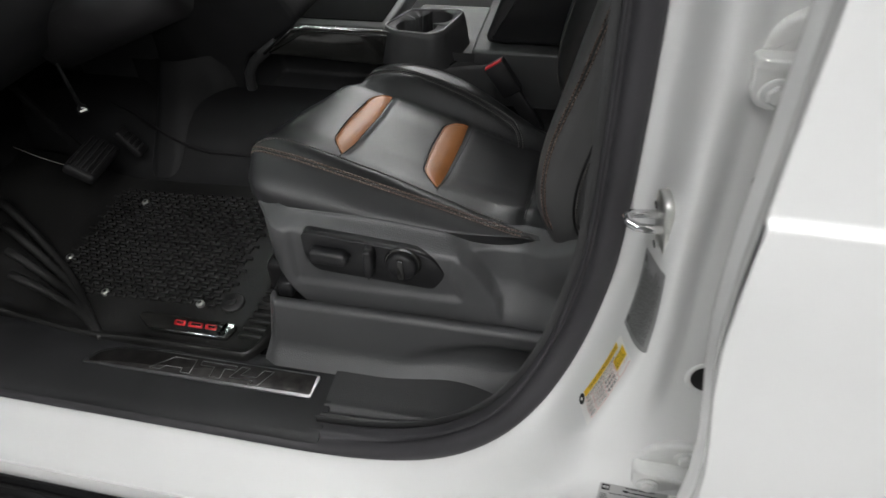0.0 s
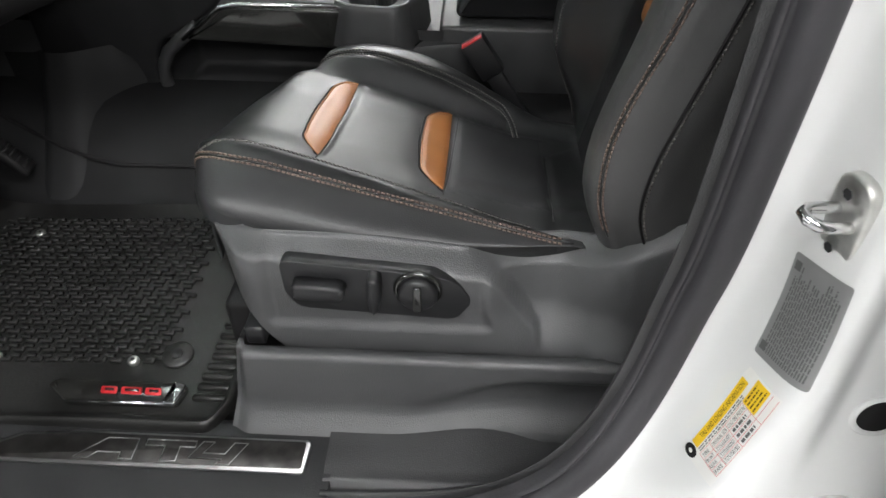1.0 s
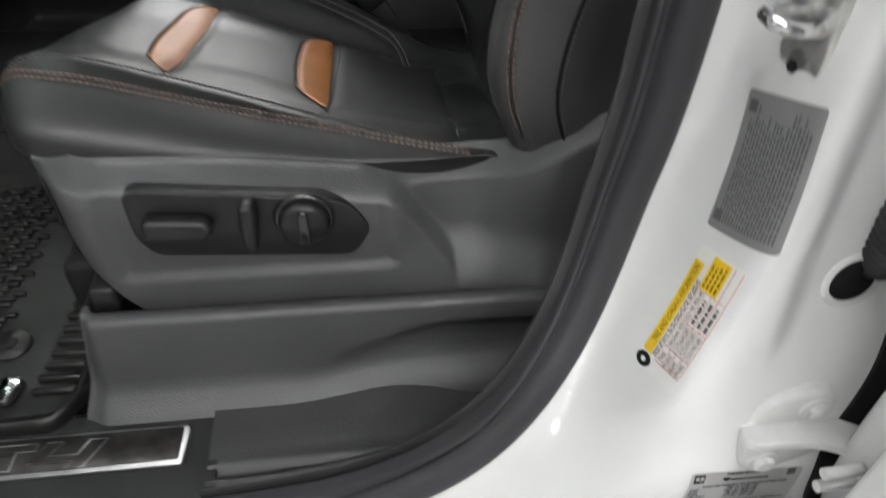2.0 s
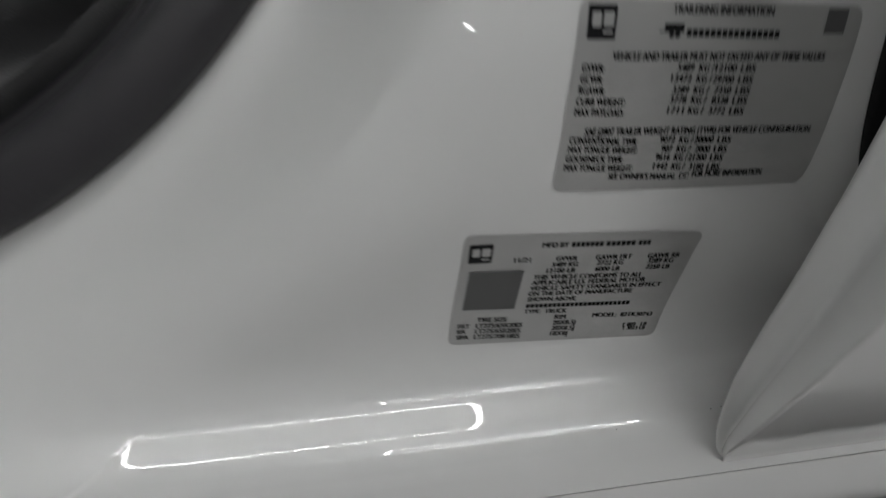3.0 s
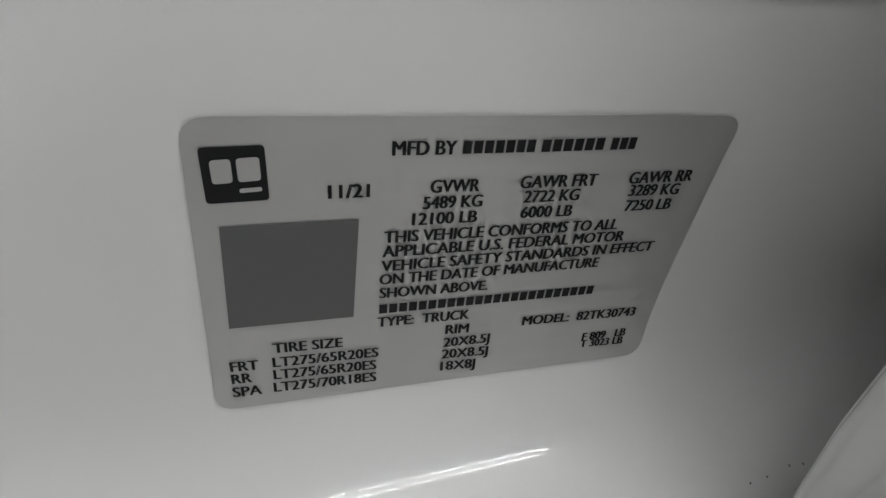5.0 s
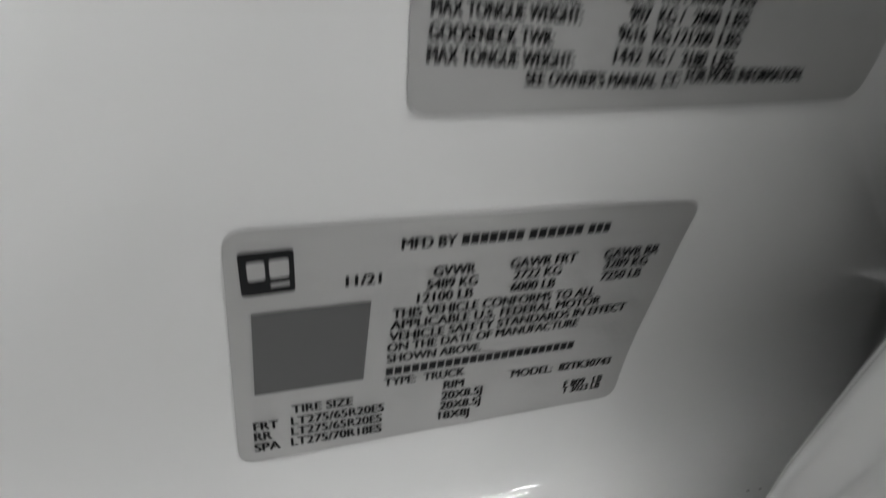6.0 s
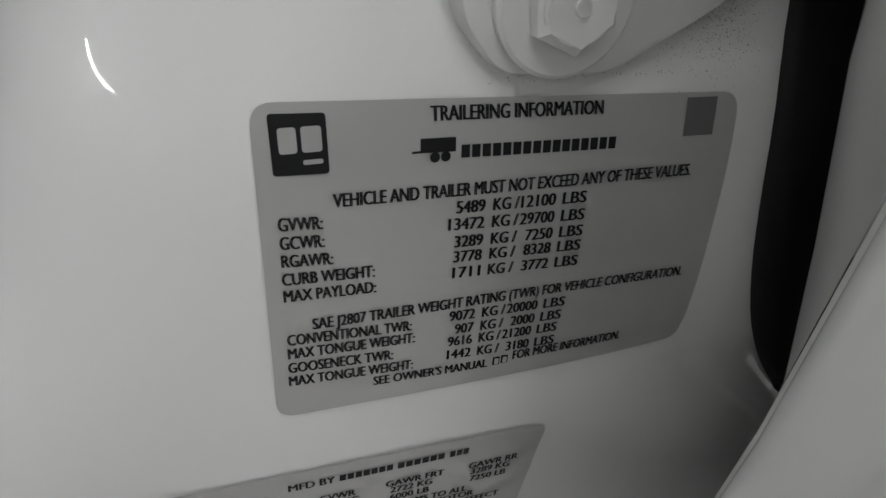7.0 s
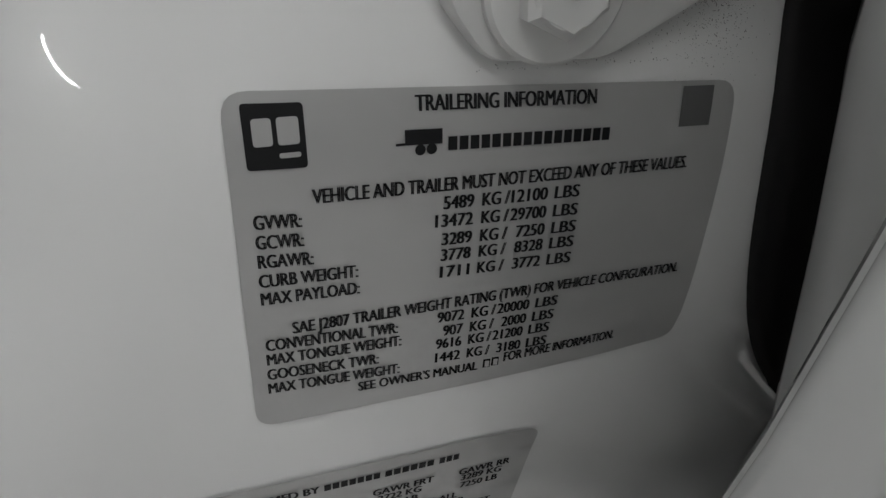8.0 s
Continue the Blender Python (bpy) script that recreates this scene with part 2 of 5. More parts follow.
def corner_gap(s):
    p, n = opening(s)
    return (X_REAR - p.x) / max(n.x, 1e-6) - (p.y - Z_LOW) / max(-n.y, 1e-6)


_lo, _hi = 1.02, 1.98
for _ in range(50):
    _mid = (_lo + _hi) / 2
    _lo, _hi = (_mid, _hi) if corner_gap(_mid) > 0 else (_lo, _mid)
S_ALL = sorted(set(S_ALL + [_lo]))


def y_seal(z):
    return 0.05 + 0.09 * smooth(0.73, 1.03, z)


SIDE = [(0.60, -0.030), (0.635, -0.0343), (0.648, -0.0340), (0.659, -0.0328), (0.6735, -0.0300), (0.6820, -0.0262), (0.6870, -0.0215), (0.6903, -0.0165), (0.6931, -0.0110), (0.6964, -0.0066), (0.7012, -0.0036), (0.708, -0.0017), (0.7145, -0.0008), (0.720, -0.0006), (0.722, -0.0002), (0.777, -0.009),
        (0.790, -0.0103), (0.80, -0.0105), (0.853, -0.0105), (0.858, -0.0088), (0.866, -0.0035), (0.88, 0.000), (0.91, 0.007), (0.96, 0.018), (1.02, 0.028), (1.1, 0.037), (1.3, 0.052), (1.8, 0.10)]


def y_side(x, z):
    """Depth of the outer body side at a place."""
    w = 0.0009 + 0.0036 * smooth(0.69, 0.73, z)
    y = sum(lerp_table(SIDE, z + k * w) for k in range(-3, 4)) / 7
    y += 0.010 * smooth(0.062, 0.088, x) * smooth(0.92, 1.0, z)
    y += max(0.0, min(x, 0.2) - 0.125) ** 2 * 2.0 * smooth(0.68, 0.73, z)
    return y


ACROSS = [(0.0, 0.0), (0.010, 0.07), (0.018, 0.18), (0.025, 0.36), (0.032, 0.58), (0.039, 0.77), (0.048, 0.90), (0.060, 0.97), (0.075, 1.0)]
DS = [i * 0.0011 for i in range(69)]


STEEP = [(0.0, 0.0), (0.010, 0.05), (0.020, 0.17), (0.025, 0.33), (0.028, 0.5), (0.031, 0.68), (0.035, 0.85), (0.042, 0.95), (0.060, 0.99), (0.075, 1.0)]


def w_across(d, z):
    """How far across from the seal to the outer side; the step is steeper up the pillar."""
    if d <= 0:
        return 0.0
    up = smooth(0.84, 0.93, z)
    k = lerp_table([(0.90, 0.55), (0.94, 0.60), (1.0, 0.75), (1.08, 0.98), (1.2, 1.0)], z)
    total = 0.0
    for i in (-2, -1, 0, 1, 2):
        total += lerp_table(ACROSS, d + i * 0.0015) * (1 - up) + lerp_table(STEEP, (d + i * 0.0015) / k) * up
    return max(0.0, total / 5)


def body_point(s, k):
    p, n = opening(s)
    if k < len(DS):
        d = DS[k]
    else:
        far = 0.6
        if n.x > 1e-4:
            far = min(far, (X_REAR - p.x) / n.x)
        if n.y < -1e-4:
            far = min(far, (p.y - Z_LOW) / -n.y)
        far = max(far, 0.0751)
        f = (k - len(DS) + 1) / N_FLAT
        d = DS[-1] + (far - DS[-1]) * f
        z_end = p.y + n.y * far
        if z_end < 0.72:
            # more columns where the ledge bends
            top = min(far, max(DS[-1], (p.y - 0.694) / max(-n.y, 1e-3)))
            dense = DS[-1] + (top - DS[-1]) * f / 0.4 if f < 0.4 else top + (far - top) * (f - 0.4) / 0.6
            d += (dense - d) * smooth(0.72, 0.66, z_end)
    q = p + n * d
    q.y = max(q.y, 0.6545)
    ys = y_seal(p.y)
    y = ys + (y_side(q.x, q.y) - ys) * w_across(d, p.y)
    return Vector((q.x, y, q.y))


N_FLAT = 110

# ---- the hall round the truck ----
part("floor", box((-6, -7, -0.1), (6, 5, 0.0)), CONCRETE)
tagged(bpy.data.objects["floor"], "grey polished concrete floor of the hall", "floor", kind="structure")
for nm, lo, hi in (("wall_north", (-6, 5, 0), (6, 5.1, 3.6)), ("wall_south", (-6, -7.1, 0), (6, -7, 3.6)),
                   ("wall_west", (-6.1, -7, 0), (-6, 5, 3.6)), ("wall_east", (6, -7, 0), (6.1, 5, 3.6))):
    tagged(part(nm, box(lo, hi), WHITE_WALL if nm == "wall_north" else WALL), "unseen hall wall, painted white to reflect in the seat" if nm == "wall_north" else "plain light grey painted hall wall", "wall", kind="structure")
tagged(part("ceiling", box((-6.1, -7.1, 3.6), (6.1, 5.1, 3.7)), CEIL), "plain grey hall ceiling", "ceiling", kind="structure")


def ceiling_light(at, lx, ly):
    t = thing("ceiling_light", "unseen rectangular ring of white led strip under the ceiling, placed for light", "lamp", at, group="led rings on the ceiling")
    x, y, z = at
    w = 0.025
    for lo, hi in (((-lx, -ly), (lx, -ly + w)), ((-lx, ly - w), (lx, ly)), ((-lx, -ly + w), (-lx + w, ly - w)), ((lx - w, -ly + w), (lx, ly - w))):
        part("diffuser", box((x + lo[0], y + lo[1], z), (x + hi[0], y + hi[1], z + 0.02)), LED, t)
    for lo, hi in (((-lx, -ly), (lx, -ly + w)), ((-lx, ly - w), (lx, ly)), ((-lx, -ly + w), (-lx + w, ly - w)), ((lx - w, -ly + w), (lx, ly - w))):
        part("housing", box((x + lo[0], y + lo[1], z + 0.02), (x + hi[0], y + hi[1], z + 0.06)), ALU, t)
    for sx in (-1, 1):
        part("hanger", tube([(x + sx * (lx - 0.1), y, z + 0.04), (x + sx * (lx - 0.1), y, 3.6)], 0.004, 6), ALU, t)
        part("cross_bar", box((x + sx * (lx - 0.1) - 0.01, y - ly + 0.05, z + 0.03), (x + sx * (lx - 0.1) + 0.01, y + ly - 0.05, z + 0.045)), ALU, t)
    return t


first = ceiling_light((-0.25, -1.15, 3.2), 0.8, 0.42)
# Most copies are added unseen lamps, lighting door skin, seat sheen and backrest
for m in ((2.4, -1.15), (0.95, -3.2), (-0.8, 4.1), (1.75, 4.1), (-2.6, 0.9), (-2.6, 2.4), (-4.4, 0.9)):
    copy_thing(first, Matrix.Translation((m[0], m[1], 3.2)))

batten = thing("batten_light", "long white led batten under the ceiling", "lamp", (-5.3, -4.6, 3.2))
part("diffuser", box((-5.34, -6.3, 3.19), (-5.26, -2.9, 3.22), 0.008), LED, batten)
part("housing", box((-5.36, -6.32, 3.2205), (-5.24, -2.88, 3.27), 0.006), ALU, batten)
for y in (-5.8, -3.4):
    part("hanger", tube([(-5.3, y, 3.265), (-5.3, y, 3.6)], 0.005, 6), ALU, batten)

# ---- the truck's body ----
truck = thing("pickup_truck", "white crew cab pickup truck with its front door open", "pickup truck", (0, 0, 0))
K_ALL = list(range(len(DS) + N_FLAT))
sheet = np.array([[body_point(s, k) for k in K_ALL] for s in S_ALL])
even = np.clip((sheet[:, :, 2] - 0.705) / 0.02, 0, 1)
even[:12] = 0
even[-1] = 0
even[:, 0] = 0
even[:, -3:] = 0
for _ in range(5):
    # pressed steel has no small kinks: even the panel's depth out above the ledge
    depth = sheet[:, :, 1]
    near = np.pad(depth, 1, mode="edge")
    mean = (near[:-2, 1:-1] + near[2:, 1:-1] + near[1:-1, :-2] + near[1:-1, 2:]) / 4
    sheet[:, :, 1] = depth + 0.6 * even * (mean - depth)
side_bm = face_out(grid(lambda i, k: sheet[i, k], range(len(S_ALL)), K_ALL), (0, -1, 0))
SIDE_TREE = BVHTree.FromBMesh(side_bm)
part("body_side", side_bm, PAINT, truck)
ROCKER = [(y_side(0, 0.6545), 0.6545), (y_side(0, 0.652), 0.652), (y_side(0, 0.648), 0.648), (y_side(0, 0.642), 0.642), (-0.0345, 0.63), (-0.0335, 0.615), (-0.030, 0.602), (-0.022, 0.596), (0.0, 0.592), (0.06, 0.59)]
part("rocker_panel", face_out(grid(lambda x, q: (x, *q), [-1.75, -1.2, -0.8, -0.4, 0, 0.4, 0.8, 1.3], ROCKER), (0, -1, 0)), PAINT, truck)
# sill of the rear door opening, behind the pillar
part("rear_sill", face_out(grid(lambda x, q: (x, *q), [0.2595, 0.6, 1.3], [(y_side(0, 0.6545), 0.6545), (-0.025, 0.66), (0.0, 0.668), (0.05, 0.672), (0.12, 0.675)]), (0, 0, 1)), PAINT, truck)
# the closed-off inside of the pillar
part("pillar_inner", box((0.21, 0.06, 0.69), (0.255, 0.24, 1.75)), BLACK_RUBBER, truck)


def seal_ring(s, k):
    """Rubber bulb that runs round the opening, just inside its edge."""
    p, n = opening(s)
    ys = y_seal(p.y)
    prof = [(0.0015, 0.001), (0.001, -0.005), (-0.003, -0.009), (-0.010, -0.0105), (-0.019, -0.009), (-0.024, -0.004), (-0.0265, 0.003), (-0.027, 0.008), (-0.029, 0.004), (-0.034, 0.0035), (-0.039, 0.009), (-0.041, 0.020), (-0.040, 0.034)]
    d, y = prof[k]
    low = smooth(1.01, 1.045, s) * (1 - smooth(1.15, 1.6, s))
    if k < 8:
        d = d * (0.5 + 0.5 * smooth(1.03, 1.35, s)) + 0.0035 * smooth(1.55, 1.9, s)
    else:
        d *= 0.30 + 0.70 * smooth(1.030, 1.048, s)
        y += 0.006 * (1 - smooth(1.030, 1.048, s))
    if k >= 8:
        d += ((-0.0275, -0.0295, -0.031, -0.032, -0.032)[k - 8] - d) * smooth(1.25, 1.5, s)
        d += ((-0.017, -0.023, -0.017, -0.023, -0.017)[k - 8] - d) * low
        y += ((0.012, 0.017, 0.023, 0.028, 0.034)[k - 8] - y) * low
    q = p + n * d
    return Vector((q.x, ys + y, q.y))


part("door_seal", face_out(grid(seal_ring, S_ALL, list(range(13))), (0, -1, 0)), RUBBER, truck)

# roof, far side, rear wall, firewall and floor close the cab
part("roof", box((-0.75, 0.05, 1.90), (1.3, 1.75, 1.95), 0.02), PAINT, truck)
part("headliner", box((-0.70, 0.12, 1.875), (1.25, 1.70, 1.896)), HEADLINER, truck)
# Out of view; keeps lamp light off the seat's front and footwell
part("windshield", prism([(-1.56, 1.262), (-0.768, 1.893), (-0.752, 1.899), (-1.55, 1.253)], 0.09, 1.715), GLASS, truck, "unseen tinted windshield glass")
part("far_side", box((-1.6, 1.72, 0.55), (1.35, 1.78, 1.22), 0.02), PAINT, truck)
# Unseen dark boxes, added to limit what the cushion reflects
part("far_front_blocker", box((-1.6, 1.72, 1.221), (-0.72, 1.78, 1.899), 0.01), PLASTIC_DARK, truck)
part("far_rear_blocker", box((0.10, 1.72, 1.221), (1.35, 1.78, 1.899), 0.01), PLASTIC_DARK, truck)
part("rear_wall", box((1.28, 0.0, 0.55), (1.34, 1.719, 1.30), 0.02), PLASTIC_DARK, truck)
part("firewall", box((-1.62, 0.0, 0.55), (-1.56, 1.719, 1.25)), PLASTIC_DARK, truck)
part("cab_floor", box((-1.559, 0.06, 0.60), (1.279, 1.719, 0.68)), CARPET, truck)
part("underbody", box((-1.559, 0.02, 0.50), (1.279, 1.719, 0.585)), BLACK_RUBBER, truck)

# ---- black board below the doors, assumed to be a step ----
step = thing("assist_step", "black ribbed board under the truck's sill, an assumed step", "step", (-0.3, 0.0, 0.40))
part("board", prism(rounded([(-0.085, 0.400), (0.075, 0.400), (0.080, 0.425), (0.070, 0.440), (-0.080, 0.440), (-0.095, 0.422)], 0.008), -1.50, 1.05, 0.004, 2, pose(0, 0, 0, 0, 0, 90) @ Matrix.Diagonal((1, -1, 1, 1))), SILL_PLASTIC, step)
for i in range(7):
    part("tread_rib", box((-1.46, -0.068 + i * 0.020, 0.4395), (1.01, -0.060 + i * 0.020, 0.4435), 0.001, 1), BLACK_RUBBER, step)
for x in (-1.2, -0.2, 0.75):
    part("bracket", box((x - 0.03, 0.035, 0.436), (x + 0.03, 0.060, 0.592), 0.004), BLACK_RUBBER, step)

# ---- front door, swung open ahead of the opening ----
front_door = thing("front_door", "white front truck door standing open", "car door", (-1.22, -0.05, 0.68))
SWING = Matrix.Translation((-1.22, -0.06, 0)) @ pose(0, 0, 0, 0, 0, -74)
lower = rounded([(0.0, 0.70), (0.03, 0.67), (0.95, 0.67), (1.05, 0.74), (1.10, 0.90), (1.10, 1.28), (0.02, 1.22)], 0.05)
part("door_shell", prism(lower, -0.05, 0.02, 0.01, 2, SWING), PAINT, front_door)
part("inner_panel", prism(rounded([(0.05, 0.72), (0.93, 0.72), (1.04, 0.88), (1.05, 1.24), (0.06, 1.19)], 0.05), 0.021, 0.075, 0.012, 2, SWING), PLASTIC_DARK, front_door)
b = tube([(0.02, -0.01, 1.20), (0.30, 0.01, 1.55), (0.48, 0.03, 1.74), (1.02, 0.04, 1.76), (1.09, 0.02, 1.60), (1.10, -0.01, 1.25)], 0.028, 10)
b.transform(SWING)
part("window_frame", b, PAINT, front_door)

# ---- rear door, closed ----
rear_door = thing("rear_door", "closed white painted rear truck door", "car door", (0.7, -0.05, 0.67))


def x_edge(z):
    return lerp_table([(0.663, 0.121), (0.68, 0.112), (0.70, 0.106), (0.74, 0.098), (0.80, 0.094), (0.84, 0.0915), (0.90, 0.0915), (0.96, 0.094), (1.02, 0.095), (1.075, 0.089), (1.15, 0.076), (1.2, 0.070), (1.255, 0.068), (1.45, 0.068), (1.65, 0.068)], z)


def y_hem(z):
    return lerp_table([(0.663, -0.0295), (0.70, -0.036), (0.74, -0.043), (0.80, -0.055), (0.84, -0.061), (0.90, -0.064), (1.0, -0.061), (1.2, -0.053), (1.45, -0.045)], z)


def y_skin(z):
    return y_hem(z) - soft_table([(0.655, 0.0), (0.70, 0.015), (0.74, 0.025), (0.80, 0.032), (0.90, 0.041), (1.0, 0.044), (1.4, 0.044)], z, 0.008)


def door_skin(z, k):
    e, y = x_edge(z), y_skin(z) - 0.0055 * smooth(1.3125, 1.3055, z) * smooth(1.12, 1.30, z)
    r = min(0.0016, (y_hem(z) - y) * 0.3 + 0.0004)
    if k < 8:
        a = k / 7 * math.pi / 2
        return Vector((e + r - r * math.cos(a), y + r - r * math.sin(a), z))
    return Vector((e + r + (k - 7) * 0.12, y - 0.010 * math.sin(min(1, (k - 7) / 5) * math.pi / 2) * smooth(0.663, 0.75, z), z))


def door_hem(z, k):
    """From the skin's folded edge in to the bead, and on to the inner frame of the door."""
    e, y0, y1 = x_edge(z), y_skin(z), y_hem(z)
    w = max(0.001, y1 - y0)
    prof = [(0.0, 0.05), (0.0, 0.12), (0.0003, 0.25), (0.0008, 0.38), (0.0020, 0.47), (0.0030, 0.54), (0.0026, 0.60), (0.0012, 0.67), (-0.0004, 0.74), (-0.0016, 0.81),
            (-0.0020, 0.87), (-0.0016, 0.92), (-0.0004, 0.955), (0.0006, 0.97), (0.0004, 0.985), (0.0012, 1.0), (0.003, 1.03), (0.0045, 1.06), (0.006, 1.08)]
    if k < 19:
        dx, f = prof[k]
        return Vector((e + dx * min(1, w / 0.02), y0 + w * f, z))
    r = x_frame(z)
    steps = [(0.0, 0.010, 0.0), (0.35, 0.0, 0.004), (0.72, 0.0, 0.007), (0.93, 0.0, 0.012), (0.985, 0.0, 0.022)]
    if k < 24:
        f, dx, dy = steps[k - 19]
        return Vector((e + 0.008 + (r - e - 0.008) * f, min(y1 + dy, -0.024), z))
    return Vector((r + (0.0, 0.0015, 0.005, 0.03)[k - 24], max((-0.027, -0.020, -0.0165, -0.012)[k - 24], y1 + 0.012), z))


def x_frame(z):
    """Where the door's inner frame ends, beside the black strip over the gap."""
    return lerp_table([(0.66, 0.172), (0.70, 0.166), (0.74, 0.160), (0.777, 0.152), (0.803, 0.147), (0.834, 0.140), (0.868, 0.131), (0.92, 0.126), (1.4, 0.126)], z)


def x_pillar_edge(z):
    return soft_table([(0.742, 0.1907), (0.754, 0.178), (0.766, 0.1674), (0.783, 0.1526), (0.7965, 0.145), (0.807, 0.1406), (0.823, 0.1365), (0.837, 0.1336), (0.850, 0.132), (0.87, 0.1325), (0.89, 0.138), (0.91, 0.146), (0.945, 0.156), (1.0, 0.162), (1.4, 0.162)], z, 0.004)


def strip(z, k):
    a, b = x_pillar_edge(z), x_frame(z)
    y = y_side(a, z)
    x, yy = [(a + 0.001, y + 0.004), (a, y - 0.0006), (a + 0.003, y - 0.0018), (a + 0.010, y - 0.001), (max(a, b) + 0.02, -0.010), (max(a, b) + 0.05, -0.008)][k]
    return Vector((x, yy, z))


ZD = [0.663, 0.667, 0.675, 0.69, 0.71, 0.73, 0.76, 0.79, 0.82, 0.86, 0.90, 0.95, 1.0, 1.05, 1.1, 1.15, 1.2, 1.235, 1.255, 1.27, 1.28, 1.285, 1.29, 1.295, 1.30, 1.3035, 1.3055, 1.3068, 1.308, 1.3092, 1.3105, 1.3125, 1.3145, 1.32, 1.33, 1.345, 1.365, 1.4, 1.5, 1.6]
part("outer_skin", face_out(grid(door_skin, ZD, list(range(17))), (0, -1, 0)), PAINT, rear_door)
part("front_edge", face_out(grid(door_hem, ZD, list(range(28))), (-1, 0, 0)), PAINT, rear_door)
part("bottom_edge", box((0.135, -0.0285, 0.655), (1.2, 0.01, 0.6625), 0.002), PAINT, rear_door)
# black strip in the gap behind the door's edge: rubber seal and painted shade
part("dark_gap_strip", face_out(grid(strip, [0.742 + 0.006 * i for i in range(40)] + [1.0, 1.1, 1.25, 1.4, 1.6], list(range(6))), (0, -1, 0)), BLACK_RUBBER, rear_door)


# ---- trim of the sill and the pillar ----
sill_trim = thing("sill_trim", "black grained plastic trim along the door sill", "trim", (-0.8, 0.1, 0.73))


def front_sill(x, k):
    prof = [(0.047, 0.712), (0.0465, 0.722), (0.050, 0.7295), (0.062, 0.7350), (0.10, 0.738), (0.13, 0.739), (0.16, 0.739), (0.176, 0.737), (0.186, 0.731), (0.19, 0.715)]
    y, z = prof[k]
    return Vector((x, y, z))


part("front_cover", face_out(grid(front_sill, [-1.56, -1.2, -0.9, -0.7, -0.5, -0.353], list(range(10))), (0, -0.3, 1)), SILL_PLASTIC, sill_trim)
part("cover_end", face_out(grid(lambda v, k: front_sill(-0.353, k) - Vector((0, 0, 0.022 * v)), [0, 0.5, 1.0], list(range(10))), (1, 0, 0)), SILL_PLASTIC, sill_trim)


def rear_sill_trim(s, k):
    """Grooved trim that follows the opening round its rear corner and up the pillar."""
    p, n = opening(s)
    ys = y_seal(p.y)
    prof = [(-0.0395, 0.028), (-0.029, 0.026), (-0.028, 0.031), (-0.0185, 0.033), (-0.018, 0.039), (-0.0255, 0.0405), (-0.0255, 0.0455), (-0.019, 0.047),
            (-0.0185, 0.055), (-0.0255, 0.0565), (-0.025, 0.064), (-0.028, 0.075), (-0.029, 0.10), (-0.031, 0.16)]
    d, y = prof[k]
    up = smooth(0.74, 0.95, p.y)
    d = d * (1 - up) + (-0.041 + 0.0065 * k) * up
    q = p + n * d
    y = ys + y * (1 - 0.5 * up)
    fall = 0.94 * smooth(3, 11, k) * smooth(0.95, 0.85, p.y)
    return Vector((q.x, y, q.y - fall * max(0.0, p.y - ZB)))


S_REAR = [1.046, 1.052, 1.06] + S_BEND[8::4] + S_POST
part("rear_cover", face_out(grid(rear_sill_trim, S_REAR, list(range(14))), (-0.3, -0.4, 1)), TRIM, sill_trim)

# side panel under the seat
seat_base_trim = thing("seat_base_trim", "black plastic side panel covering the seat rails", "trim", (-0.23, 0.19, 0.73))


def base_panel(x, v):
    """v runs from the sill up the face to 1, round the top edge to 2, then in and down behind it."""
    rear = smooth(-0.30, -0.13, x)
    front = smooth(-0.455, -0.488, x)
    r = 0.008
    w = min(v, 1)
    z = 0.728 + w * 0.108
    y = 0.157 + 0.030 * smooth(0, 0.35, w) + 0.012 * w
    lag = 1 - smooth(-0.33, -0.12, x)
    y += 0.020 * rear * smooth(0.15 + 0.5 * lag, 0.35 + 0.6 * lag, 1 - w) * smooth(1.0, 0.78, w)
    if v > 1:
        a = min(v - 1, 1) * math.pi / 2
        y, z = y + r - r * math.cos(a), z + r * math.sin(a)
    if v > 2:
        y, z = y + 0.009 * min(1, v - 2), z - max(0.0, v - 3) * 0.04
    return Vector((x + 0.016 * w * front, y + 0.012 * front ** 2, z))


VB = [0, 0.04, 0.1, 0.17, 0.25, 0.33, 0.42, 0.5, 0.6, 0.7, 0.78, 0.86, 0.93, 1.0, 1.2, 1.4, 1.6, 1.8, 2.0, 3.0, 3.3, 4.0]
XB = [-0.488 + i * 0.004 for i in range(12)] + [-0.438 + i * 0.0125 for i in range(40)]
part("panel", face_out(grid(base_panel, XB, VB), (0, -1, 0.3)), PLASTIC, seat_base_trim)
part("front_cap", face_out(grid(lambda v, k: base_panel(-0.488, v) + Vector((0.002 * k, 0.05 * k, 0)), VB[:19], [0, 0.2, 0.6]), (-1, 0, 0)), PLASTIC, seat_base_trim)

# ---- driver's seat ----
seat = thing("driver_seat", "black leather power seat with tan inserts and brown stitching", "car seat", (-0.25, 0.5, 0.72))


def shield_top(x):
    return soft_table([(-0.485, 0.980), (-0.475, 0.986), (-0.453, 0.984), (-0.334, 0.977), (-0.214, 0.964), (-0.15, 0.957), (-0.10, 0.956), (-0.064, 0.969), (-0.037, 0.993), (-0.009, 1.014), (0.04, 1.038), (0.06, 1.045)], x)


def shield_low(x):
    return lerp_table([(-0.485, 0.972), (-0.477, 0.950), (-0.463, 0.915), (-0.447, 0.880), (-0.430, 0.848), (-0.415, 0.828), (-0.397, 0.815), (-0.36, 0.810), (0.06, 0.800)], x)


